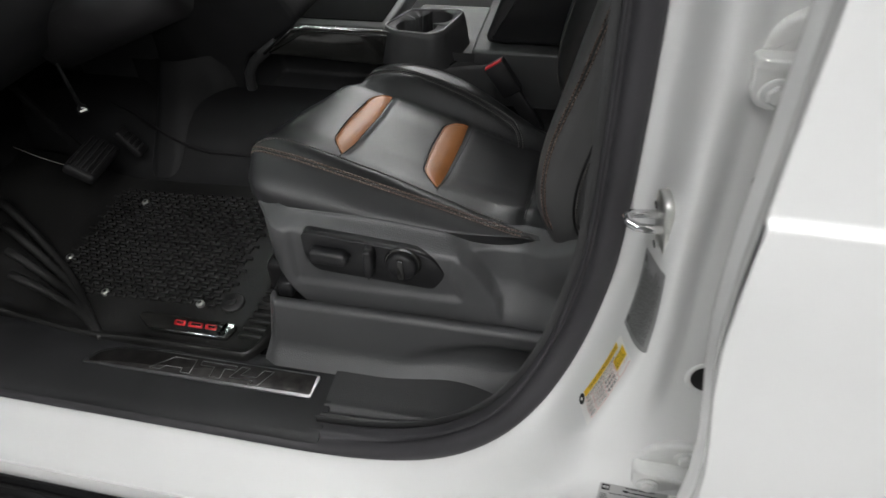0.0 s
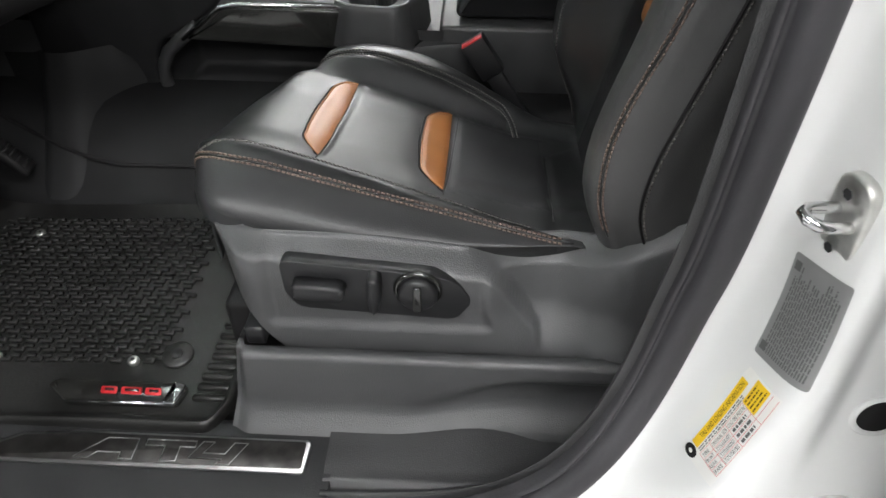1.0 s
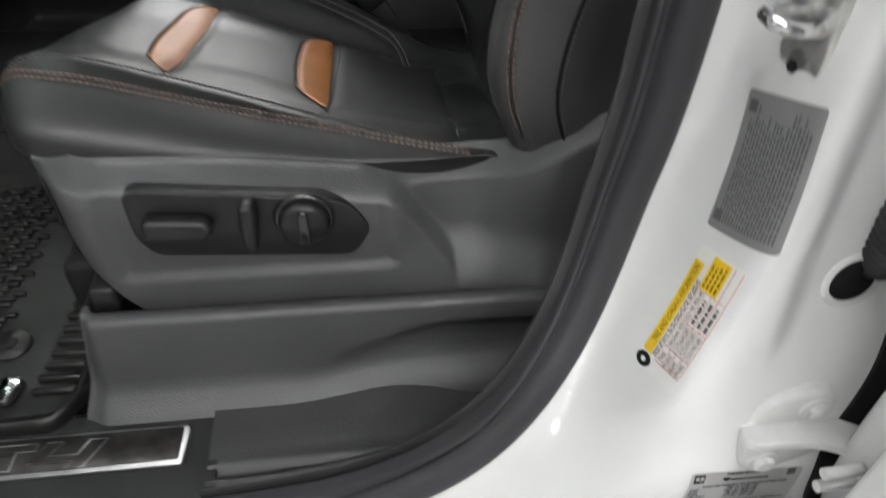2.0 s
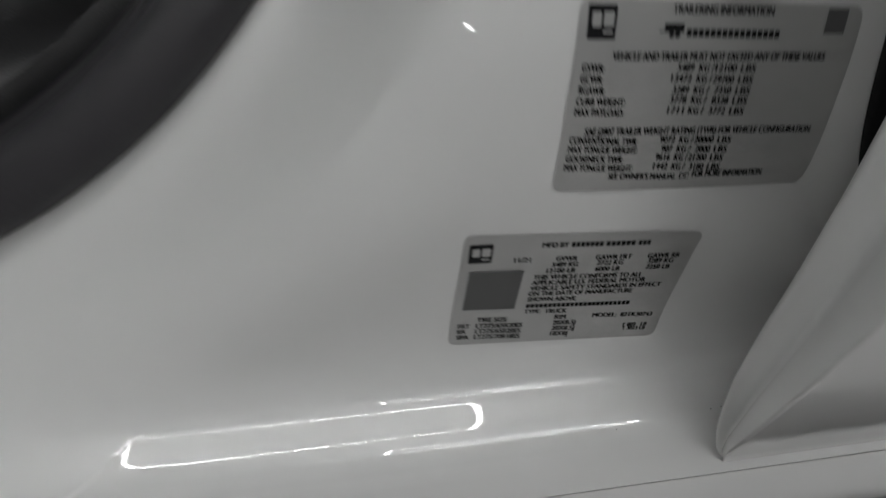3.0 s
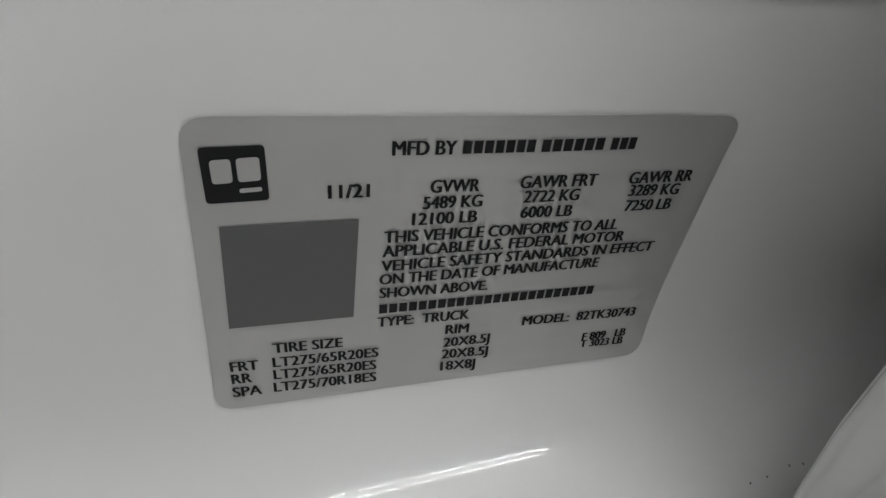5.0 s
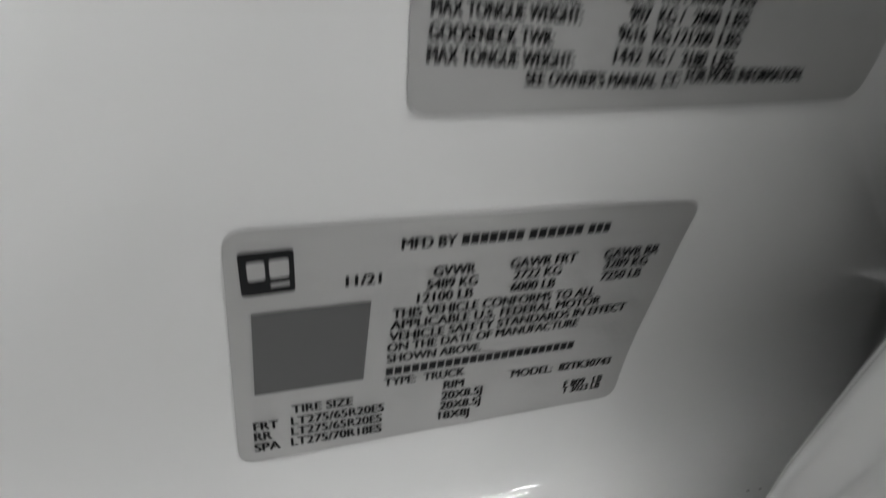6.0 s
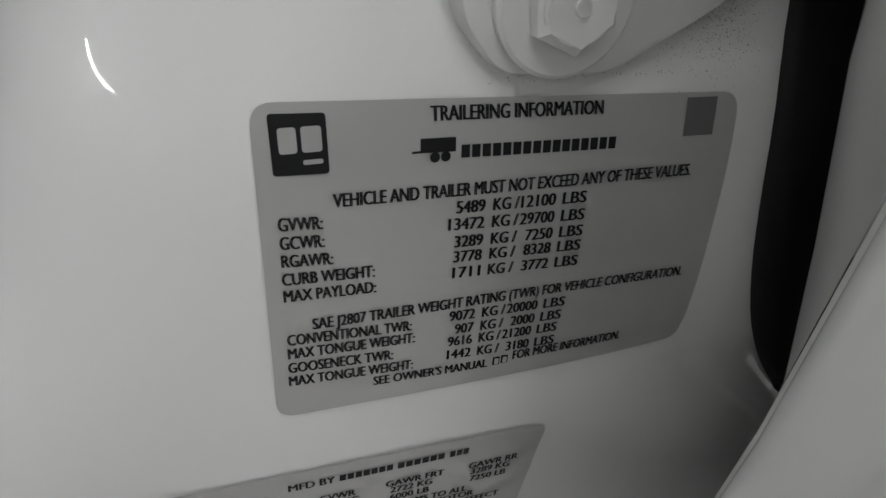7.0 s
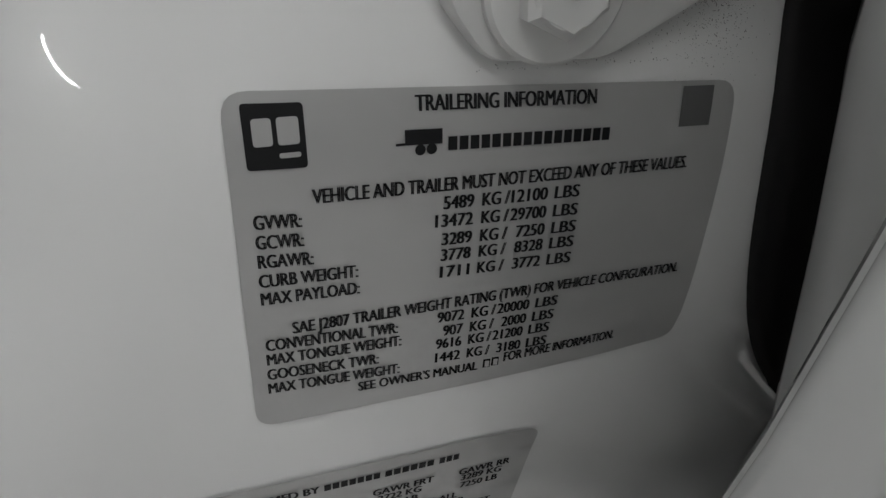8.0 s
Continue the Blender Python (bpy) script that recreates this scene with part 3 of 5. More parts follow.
def plateau(x, z):
    """1 on the raised front field of the shield, 0 on its hollow rear part."""
    edge = lerp_table([(0.80, -0.105), (0.873, -0.121), (0.935, -0.164), (0.963, -0.196), (0.975, -0.245), (0.985, -0.34)], z)
    w = 0.004 + 0.008 * smooth(0.93, 0.97, z)
    return smooth(edge + w, edge - w, x)


def shield(x, v):
    z0, z1 = shield_low(x), shield_top(x)
    z = z0 + (z1 - z0) * min(v, 1)
    y = 0.250 - 0.026 * (1 - (1 - plateau(x, z)) * smooth(0.832, 0.895, z)) * smooth(0.0, 0.03, v)
    # shallow field round the switches
    y += 0.007 * smooth(-0.432, -0.420, x) * smooth(-0.176, -0.190, x - 0.35 * max(0, 0.90 - z)) * smooth(0.868, 0.880, z) * smooth(0.984, 0.972, z)
    y += (0.020 * smooth(0.15, 0.85, min(v, 1)) * smooth(-0.055, -0.10, x)) * smooth(-0.2, -0.12, x)
    # the rear end swings out past the backrest
    y -= 0.016 * smooth(-0.075, -0.02, x)
    y += 0.050 * smooth(-0.43, -0.488, x) ** 2
    y += 0.035 * smooth(0.86, 1.0, min(v, 1)) ** 1.5 + 0.006 * smooth(0.72, 1.0, min(v, 1))
    if v > 1:
        y += (v - 1) * 0.08
        z -= (v - 1) * 0.075
    return Vector((x, y, z))


XS = [-0.485, -0.483, -0.480, -0.476, -0.471, -0.465, -0.458, -0.45] + [-0.44 + i * 0.004 for i in range(125)]
VS = [i / 56 for i in range(57)] + [1.15, 1.4]
part("side_shield", face_out(grid(shield, XS, VS), (0, -1, 0)), PLASTIC, seat, "grained charcoal plastic side shield")
pan = part("switch_panel", prism(rounded([(-0.406, 0.970), (-0.24, 0.955), (-0.214, 0.946), (-0.196, 0.918), (-0.214, 0.888), (-0.391, 0.899), (-0.405, 0.92)], 0.012), 0.2285, 0.245, 0.0012), PLASTIC_DARK, seat, "smooth dark switch panel")
part("seat_slider", prism(rounded([(-0.390, 0.949), (-0.340, 0.946), (-0.333, 0.937), (-0.339, 0.925), (-0.389, 0.926), (-0.394, 0.937)], 0.008), 0.211, 0.2280, 0.005, 3), PLASTIC_DARK, pan)
part("recline_lever", prism(rounded([(-0.309, 0.962), (-0.296, 0.961), (-0.295, 0.94), (-0.299, 0.911), (-0.309, 0.910), (-0.311, 0.935)], 0.006), 0.209, 0.2280, 0.005, 3), PLASTIC_DARK, pan)
part("lumbar_dial", disc((-0.256, 0.2225, 0.936), (0, -1, 0), 0.0272, 0.005, 40, 0.0028, inner=0.0232), GLOSS, pan)
part("dial_knob", disc((-0.256, 0.2125, 0.936), (0, -1, 0), 0.0218, 0.0155, 36, 0.004), PLASTIC_DARK, pan)
part("dial_grip", prism(rounded([(-0.2615, 0.918), (-0.2505, 0.918), (-0.2515, 0.954), (-0.2605, 0.954)], 0.004), 0.2085, 0.2135, 0.002), GLOSS, pan)


def stitch_y(x):
    return soft_table([(-0.57, 0.48), (-0.552, 0.41), (-0.540, 0.374), (-0.525, 0.353), (-0.508, 0.343), (-0.48, 0.338), (-0.40, 0.334), (-0.32, 0.330), (-0.22, 0.315), (-0.158, 0.300), (-0.10, 0.286), (0.02, 0.28)], x)


def stitch_z(x):
    return soft_table([(-0.57, 0.965), (-0.552, 0.992), (-0.535, 1.012), (-0.508, 1.026), (-0.45, 1.020), (-0.386, 1.004), (-0.322, 0.988), (-0.223, 0.972), (-0.158, 0.965), (-0.10, 0.960), (0.02, 0.955)], x)


def far_seam(x):
    return soft_table([(-0.52, 0.62), (-0.46, 0.662), (-0.439, 0.671), (-0.374, 0.665), (-0.322, 0.657), (-0.252, 0.652), (-0.19, 0.645), (-0.154, 0.638), (-0.10, 0.62)], x)


def cushion_z(x, y):
    """Height of the padded top: a hollow between the near edge and the far bolster."""
    near = soft_table([(-0.58, 0.96), (-0.56, 0.990), (-0.535, 1.018), (-0.508, 1.034), (-0.45, 1.028), (-0.389, 1.011), (-0.31, 0.988), (-0.231, 0.968), (-0.10, 0.942), (0.02, 0.925)], x, 0.008)
    far = soft_table([(-0.58, 0.93), (-0.56, 0.955), (-0.535, 0.985), (-0.508, 1.000), (-0.45, 0.999), (-0.377, 0.982), (-0.228, 0.934), (-0.141, 0.904), (-0.05, 0.890), (0.02, 0.885)], x, 0.008)
    ridge = soft_table([(-0.58, 0.90), (-0.52, 0.948), (-0.463, 0.984), (-0.408, 1.004), (-0.36, 1.008), (-0.322, 1.003), (-0.235, 0.976), (-0.145, 0.940), (-0.088, 0.913), (0.02, 0.90)], x, 0.010)
    z = near + (far - near) * min(1.0, max(0.0, (y - 0.365) / 0.245))
    z += (ridge - far) * smooth(0.605, 0.665, y)
    z -= 0.006 * smooth(0.37, 0.43, y) * smooth(0.61, 0.54, y)
    z += 0.0020 * math.sin(x * 60 + 3 * math.sin(y * 24)) * smooth(-0.22, -0.10, x) * smooth(0.42, 0.34, y)
    z += 0.0045 * math.sin(math.pi * min(1.0, max(0.0, (x + 0.397) / 0.164))) * smooth(0.37, 0.42, y) * smooth(0.62, 0.57, y)
    for px, lean in ((-0.386, 0.056), (-0.2335, 0.012)):
        z -= 0.0045 * math.exp(-((x - px - lean * (y - 0.381)) / 0.007) ** 2) * smooth(0.365, 0.385, y) * smooth(0.625, 0.605, y)
    z -= 0.0035 * math.exp(-((y - far_seam(x)) / 0.006) ** 2) * smooth(-0.48, -0.45, x) * smooth(-0.13, -0.15, x)
    z -= 0.003 * math.exp(-((x + 0.097 - 0.03 * (y - 0.44)) / 0.005) ** 2) * smooth(0.33, 0.36, y) * smooth(0.56, 0.54, y)
    return z


CX0, CX1, CY1 = -0.552, 0.015, 0.735


def cushion(u, v):
    """u along the seat, v across it from the sewn edge; below 0 the side band, past 1 the far side."""
    x = CX0 + (CX1 - CX0) * max(u, 0)
    y0 = stitch_y(x)
    y1 = CY1 - 0.13 * smooth(-0.40, -0.56, x) ** 2 - 0.06 * smooth(-0.30, -0.08, x)
    y = y0 + (y1 - y0) * min(max(v, 0), 1)
    ez = stitch_z(x)
    inner = smooth(0.0, 0.030, y - y0)
    z = ez + (cushion_z(x, max(y, 0.345)) - ez) * inner + 0.004 * math.sin(min(1, (y - y0) / 0.03) * math.pi)
    far_edge = y1 - y
    if far_edge < 0.05:
        z -= 0.05 * (1 - math.sqrt(max(0, 1 - (1 - far_edge / 0.05) ** 2)))
    nose = x - CX0
    if nose < 0.05:
        z -= 0.035 * (1 - math.sqrt(max(0, 1 - (1 - nose / 0.05) ** 2)))
    z -= max(0, -u) * 0.16 + max(0, v - 1) * 0.16
    # the front edge sweeps back towards the far side
    sweep = soft_table([(0.30, 0.0), (0.38, 0.0), (0.44, 0.005), (0.50, 0.014), (0.56, 0.034), (0.61, 0.060), (0.70, 0.070)], y, 0.010)
    x += sweep * smooth(-0.41, -0.552, x)
    if v < 0:
        f = min(1.0, -v)
        zb = soft_table([(-0.552, 0.975), (-0.50, 0.998), (-0.478, 0.998), (-0.456, 0.983), (-0.408, 0.970), (-0.284, 0.962), (-0.16, 0.958), (0.02, 0.956)], x)
        yb = min(y0 - 0.002, soft_table([(-0.57, 0.46), (-0.552, 0.395), (-0.535, 0.345), (-0.515, 0.305), (-0.495, 0.279), (-0.475, 0.270), (-0.45, 0.271), (-0.20, 0.272), (-0.15, 0.276), (-0.10, 0.284), (0.0, 0.284)], x))
        z += (zb - ez) * f ** 1.5 - 0.02 * max(0, -v - 1)
        y = y0 + (yb - y0) * math.sin(f * math.pi / 2) - 0.0035 * math.sin(f * math.pi)
    return Vector((x + (0.004 * math.sin(min(1, -v) * math.pi) if v < 0 else 0), y, z))


UC = [-0.8, -0.4, -0.1, 0, 0.004, 0.01, 0.018, 0.03, 0.042, 0.055, 0.07, 0.085, 0.1] + [0.11 + i * 0.00989 for i in range(91)]
VC = [-2.0, -1.0, -0.95, -0.88, -0.8, -0.7, -0.6, -0.5, -0.4, -0.3, -0.2, -0.1, -0.04, 0, 0.01, 0.02, 0.03, 0.045, 0.06, 0.075, 0.09] + [0.105 + i * 0.0135 for i in range(58)] + [0.89, 0.905, 0.92, 0.935, 0.95, 0.965, 0.98, 0.99, 0.996, 1.0, 1.1, 1.4, 2.0]
cush_bm = face_out(grid(cushion, UC, VC), (0, 0, 1))
CUSHION_TREE = BVHTree.FromBMesh(cush_bm)
for f in cush_bm.faces:
    c = f.calc_center_median()
    if -0.229 < c.x < -0.099 + 0.03 * (c.y - 0.44) and 0.365 < c.y < 0.602 or (-0.44 < c.x < -0.145 and 0.612 < c.y < far_seam(c.x) - 0.004 and f.normal.z > 0.3):
        f.material_index = 1
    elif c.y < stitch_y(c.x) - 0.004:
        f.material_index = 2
cushion_ob = part("cushion", cush_bm, LEATHER, seat, "black leather seat cushion with soft creases")
cushion_ob.data.materials.append(LEATHER_FINE)
cushion_ob.data.materials.append(MATTE_SIDE)


def drop_on(tree, x, y, lift=0.0, start=1.4):
    hit, nor, _, _ = tree.ray_cast(Vector((x, y, start)), Vector((0, 0, -1)))
    return hit + nor * lift if hit is not None else Vector((x, y, 0.95))


def tab(name, corners, mat, tree, lift=0.0012, n=28, m=8, parent=seat, bow=0.008):
    """A leather tab between two ends, on the surface below; corners give both long edges."""
    (ax, ay), (bx, by), (cx, cy), (dx, dy) = corners

    def fn(u, v):
        lx, ly = ax + (dx - ax) * u - bow * math.sin(u * math.pi), ay + (dy - ay) * u
        rx, ry = bx + (cx - bx) * u, by + (cy - by) * u
        k = min(1, u / 0.17 + 0.02, (1 - u) / 0.12 + 0.02)
        k = math.sqrt(1 - (1 - k) ** 2)
        vv = 1 + (v - 1) * k
        edge = min(v, 1 - v, u * 3, (1 - u) * 3)
        low = drop_on(tree, lx + (rx - lx) * vv, ly + (ry - ly) * vv, lift * smooth(-0.05, 0.15, edge) + 0.0006)
        ends = [drop_on(tree, ex, ey, 0.0006).z for ex, ey in ((lx, ly), (rx + 0.004, ry))]
        low.z = max(low.z, ends[0] + (ends[1] - ends[0]) * vv + 0.0012 * math.sin(math.pi * min(1, max(0, v))))
        return low
    t = part(name, face_out(grid(fn, [i / n for i in range(n + 1)], [i / m for i in range(m + 1)]), (0, 0, 1)), mat, parent, "glossy tan leather tab")
    rim = [fn(0, 1 - i / 6) for i in range(6)] + [fn(i / 40, 0) for i in range(41)] + [fn(1, i / 6) for i in range(1, 7)]
    part("piping", tube([p + Vector((0, 0, 0.0006)) for p in rim], 0.0012, 6), mat, t)
    out = [fn(i / 40, -0.10) for i in range(41)] + [fn(1, i / 6) + Vector((0, -0.003, 0)) for i in range(7)]
    part("seam", tube(out, 0.0013, 6), BLACK_RUBBER, t, "dark sewn outline")
    return t


tab("seat_tab", [(-0.401, 0.606), (-0.374, 0.611), (-0.387, 0.379), (-0.411, 0.402)], TAN, CUSHION_TREE, bow=0.006)
tab("seat_tab", [(-0.266, 0.596), (-0.233, 0.608), (-0.236, 0.365), (-0.264, 0.390)], TAN, CUSHION_TREE, bow=0.005)


def stitches(name, line, mat, parent, step=0.0050, length=0.0037, radius=0.0008, label=""):
    """A row of short threads along a line of places."""
    bm = bmesh.new()
    pts = [Vector(p) for p in line]
    run, next_at = 0.0, 0.0
    for a, b in zip(pts, pts[1:]):
        seg = (b - a).length
        d = (b - a).normalized() if seg > 1e-6 else Vector((1, 0, 0))
        while next_at < run + seg:
            p = a + d * (next_at - run)
            box((-length / 2, -radius, -radius), (length / 2, radius, radius), 0, bm=bm)
            m = Matrix.Translation(p) @ d.to_track_quat("X", "Z").to_matrix().to_4x4()
            bmesh.ops.transform(bm, matrix=m, verts=bm.verts[-8:])
            next_at += step
        run += seg
    return part(name, finish(bm), mat, parent, label)


def along(tree, f, n=80, lift=0.0006):
    return [drop_on(tree, *f(i / n), lift) for i in range(n + 1)]


def edge_line(x0, x1, off, n=90):
    return [drop_on(CUSHION_TREE, x0 + (x1 - x0) * i / n, stitch_y(x0 + (x1 - x0) * i / n) + off, 0.0006) for i in range(n + 1)]


for off in (-0.0038, 0.0038):
    stitches("stitching", edge_line(-0.538, -0.100, off), THREAD, seat, 0.0058, 0.0044, 0.0010, label="double row of brown thread")
part("seam", tube(edge_line(-0.538, -0.085, 0.0005), 0.0011, 6), LEATHER, seat)


def inner_row(u, off=0.0):
    """The sewn line that keeps beside the double row on the top of the cushion."""
    x = -0.530 + 0.40 * u
    return x, stitch_y(x) + 0.0265 * smooth(-0.545, -0.465, x) + off


stitches("stitching", along(CUSHION_TREE, inner_row, 120, 0.0008), THREAD_DARK, seat, length=0.0034)
part("seam", tube(along(CUSHION_TREE, lambda u: inner_row(u, 0.0035), 120, 0.0), 0.0010, 6), BLACK_RUBBER, seat)


def far_run(u, off):
    """Along the far bolster, then round its rear corner towards the near edge."""
    if u < 0.82:
        x = -0.465 + 0.301 * u / 0.82
        return x, far_seam(x) + off
    a = (u - 0.82) / 0.18 * math.pi / 2
    return -0.164 + (0.026 + off) * math.sin(a), far_seam(-0.164) - 0.040 + (0.040 + off) * math.cos(a) - 0.014 * max(0, a - 1.2)


for off in (0.0, 0.008):
    stitches("stitching", along(CUSHION_TREE, lambda u: far_run(u, off), 110), THREAD_DARK, seat, length=0.0034)
part("seam", tube(along(CUSHION_TREE, lambda u: far_run(u, 0.004), 110, 0.0), 0.0013, 6), BLACK_RUBBER, seat)
# rear panel of the cushion
part("seam", tube(along(CUSHION_TREE, lambda u: (-0.1 + 0.010 * u, 0.347 + 0.203 * u), 40, 0.0), 0.0010, 6), LEATHER, seat)
part("seam", tube(along(CUSHION_TREE, lambda u: (-0.09 + 0.055 * u, 0.550 + 0.048 * u), 20, 0.0), 0.0010, 6), LEATHER, seat)
# sewn folds across the cushion beside the tabs; black tubes paint their shaded creases
for px, y0, y1 in ((-0.3868, 0.366, 0.606), (-0.2350, 0.356, 0.604)):
    part("fold", tube(along(CUSHION_TREE, lambda u: (px + 0.012 * u, y0 + (y1 - y0) * u), 70, 0.0), 0.0009, 6), BLACK_RUBBER, seat)


def bolster_x(z):
    return lerp_table([(0.90, -0.035), (0.95, -0.050), (0.985, -0.068), (1.01, -0.079), (1.035, -0.0845), (1.07, -0.0835), (1.10, -0.079), (1.134, -0.071), (1.18, -0.059), (1.235, -0.046), (1.6, 0.05)], z)


def soft_bolster(z):
    return sum(bolster_x(z + k * 0.006) for k in (-2, -1, 0, 1, 2)) / 5


def back_front(y, z):
    """Forward face of the backrest, with raised bolsters at both sides."""
    b = soft_bolster(z)
    c = -0.018 + (z - 1.0) * 0.20
    return c + (b - c) * max(smooth(0.392, 0.312, y), smooth(0.585, 0.655, y))


BY0, BY1, BR = 0.258, 0.725, 0.032


def backrest(z, w):
    """w below 0 the near side in metres, 0 to 1 its round corner, 1 to 2 the front, 2 to 3 the far corner."""
    if w < 1:
        b = back_front(BY0 + BR, z)
        if w < 0:
            return Vector((b + BR - w, BY0 - 0.006 * math.sin(min(1, -w / 0.06) * math.pi), z))
        a = w * math.pi / 2
        return Vector((b + BR - BR * math.sin(a), BY0 + BR - BR * math.cos(a), z))
    if w <= 2:
        y = BY0 + BR + (BY1 - BY0 - 2 * BR) * (w - 1)
        return Vector((back_front(y, z), y, z))
    b = back_front(BY1 - BR, z)
    a = min(1, w - 2) * math.pi / 2
    return Vector((b + BR - BR * math.cos(a) + max(0, w - 3), BY1 - BR + BR * math.sin(a), z))


WB = [-0.2, -0.12, -0.075, -0.06, -0.05, -0.04, -0.03, -0.02, -0.01, 0] + [i / 8 for i in range(1, 9)] + [1 + i / 40 for i in range(1, 41)] + [2.2, 2.4, 2.6, 2.8, 3, 3.1]
ZBK = [0.90, 0.93, 0.955, 0.975, 0.99] + [1.0 + i * 0.0125 for i in range(42)]
back_bm = face_out(grid(backrest, ZBK, WB), (-1, 0, 0))
for f in back_bm.faces:
    c = f.calc_center_median()
    if 0.41 < c.y < 0.59:
        f.material_index = 1
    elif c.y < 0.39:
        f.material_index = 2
back_ob = part("backrest", back_bm, LEATHER, seat, "black leather backrest with raised bolsters")
back_ob.data.materials.append(LEATHER_FINE)
back_ob.data.materials.append(LIT_LEATHER)


def on_back(z, w, lift=0.0007):
    p = backrest(z, w)
    if w < 0:
        return p + Vector((0, -lift, 0))
    a = w * math.pi / 2
    return p + lift * Vector((-math.sin(a), -math.cos(a), 0))


def row_w(z):
    return soft_table([(0.98, 0.34), (1.02, 0.37), (1.054, 0.44), (1.098, 0.54), (1.14, 0.56), (1.186, 0.49), (1.221, 0.42), (1.5, 0.40)], z)


def back_run(w, z0, z1, n=60, rows=False):
    zs = [z0 + (z1 - z0) * i / n for i in range(n + 1)]
    return [on_back(z, w + (row_w(z) if rows else 0)) for z in zs]


for w in (-0.055, 0.055):
    stitches("stitching", back_run(w, 1.0, 1.5, 60, True), THREAD, seat, label="double row of brown thread")
part("seam", tube(back_run(0.0, 0.99, 1.5, 60, True), 0.0010, 6), LEATHER, seat)
stitches("stitching", back_run(-0.0235, 1.0, 1.5), THREAD_DARK, seat, length=0.0034)
part("seam", tube(back_run(-0.0195, 0.99, 1.5), 0.0016, 6), BLACK_RUBBER, seat)
stitches("stitching", [Vector((back_front(0.648, 0.94 + 0.3 * i / 40) - 0.0008, 0.648 - 0.02 * smooth(0.99, 0.94, 0.94 + 0.3 * i / 40), 0.94 + 0.3 * i / 40)) for i in range(41)], THREAD_DARK, seat, length=0.0034)


def tab_back(u, v):
    y = 0.425 + 0.125 * u
    h = 0.032 * (1 - (1 - min(1, 8 * (1 - u) + 0.1)) ** 2)
    z = 1.152 - 0.022 * u + (v - 0.5) * h
    return Vector((back_front(y, z) - 0.0022 * smooth(-0.05, 0.2, min(v, 1 - v, (1 - u) * 3)) - 0.0008, y, z))


part("back_tab", face_out(grid(tab_back, [i / 16 for i in range(17)], [i / 6 for i in range(7)]), (-1, 0, 0)), TAN, seat, "glossy tan leather tab")

# slide rail end in front of the shield
rail = thing("seat_rail", "dark steel seat slide rail with plastic end cap", "seat rail", (-0.3, 0.26, 0.83))
part("rail_bar", box((-0.44, 0.262, 0.842), (-0.20, 0.28, 0.862), 0.003), PLASTIC_DARK, rail)
part("end_cap", box((-0.462, 0.222, 0.838), (-0.438, 0.262, 0.866), 0.004), PLASTIC_DARK, rail)

# ---- seat belt buckle ----
buckle = thing("seat_belt_buckle", "black seat belt buckle with a red release button", "seat belt buckle", (-0.15, 0.745, 0.9))
bx = Matrix.Translation((-0.187, 0.742, 0.968)) @ pose(0, 0, 0, 0, -34, 0)
b = box((-0.0205, -0.012, -0.0355), (0.0205, 0.012, 0.0355), 0.0035, 3)
b.transform(bx)
part("housing", b, BELT, buckle)
b = box((-0.0185, -0.0125, 0.0335), (0.0185, 0.0, 0.0364), 0.0008)
b.transform(bx)
part("release_button", b, RED, buckle, "red push button")
b = box((-0.0145, -0.007, -0.16), (0.0145, 0.007, -0.0365), 0.003)
b.transform(bx)
part("stalk", b, BELT, buckle)

# ---- floor, mat ----
MZ = 0.744


def mat_z(x, y):
    return MZ + 0.11 * max(0, y - 0.26) - 0.010 * smooth(-0.62, -0.9, x) + 0.05 * smooth(-0.95, -1.15, x)


floor_mat = thing("floor_mat", "black all-weather rubber floor mat with a treaded insert, dusty", "floor mat", (-0.75, 0.35, 0.735))


def mat_sheet(x, v):
    y0 = 0.160 + 0.045 * smooth(-0.525, -0.487, x) ** 2 + 0.02 * smooth(-0.78, -1.0, x)
    y = y0 + v * (0.565 - y0)
    z = mat_z(x, y)
    rim = smooth(y0 + 0.022, y0 + 0.004, y) + smooth(-0.51, -0.496, x)
    z += 0.012 * min(1, rim) - 0.020 * smooth(y0 + 0.004, y0, y) - 0.020 * smooth(-0.493, -0.486, x)
    return Vector((x, y, z))


XM = [-1.20, -1.1, -1.0, -0.95, -0.9, -0.85, -0.8, -0.75, -0.7, -0.65, -0.62, -0.6, -0.57, -0.545, -0.53, -0.52, -0.512, -0.506, -0.5, -0.495, -0.49, -0.486]
VM = [0, 0.005, 0.01, 0.02, 0.03, 0.045, 0.06, 0.075, 0.1, 0.14, 0.2, 0.3, 0.4, 0.5, 0.6, 0.7, 0.8, 0.9, 1.0]
part("base_sheet", face_out(grid(mat_sheet, XM, VM), (0, 0, 1)), MAT, floor_mat)


rib_bm = bmesh.new()
for i in range(16):
    y = 0.203 + i * 0.0165
    z = mat_z(-0.53, y)
    box((-0.546 + 0.0012 * i, y, z - 0.002), (-0.494 + 0.0006 * i, y + 0.009, z + 0.006), 0.002, 1, rib_bm)
part("ribs", finish(rib_bm), MAT, floor_mat)

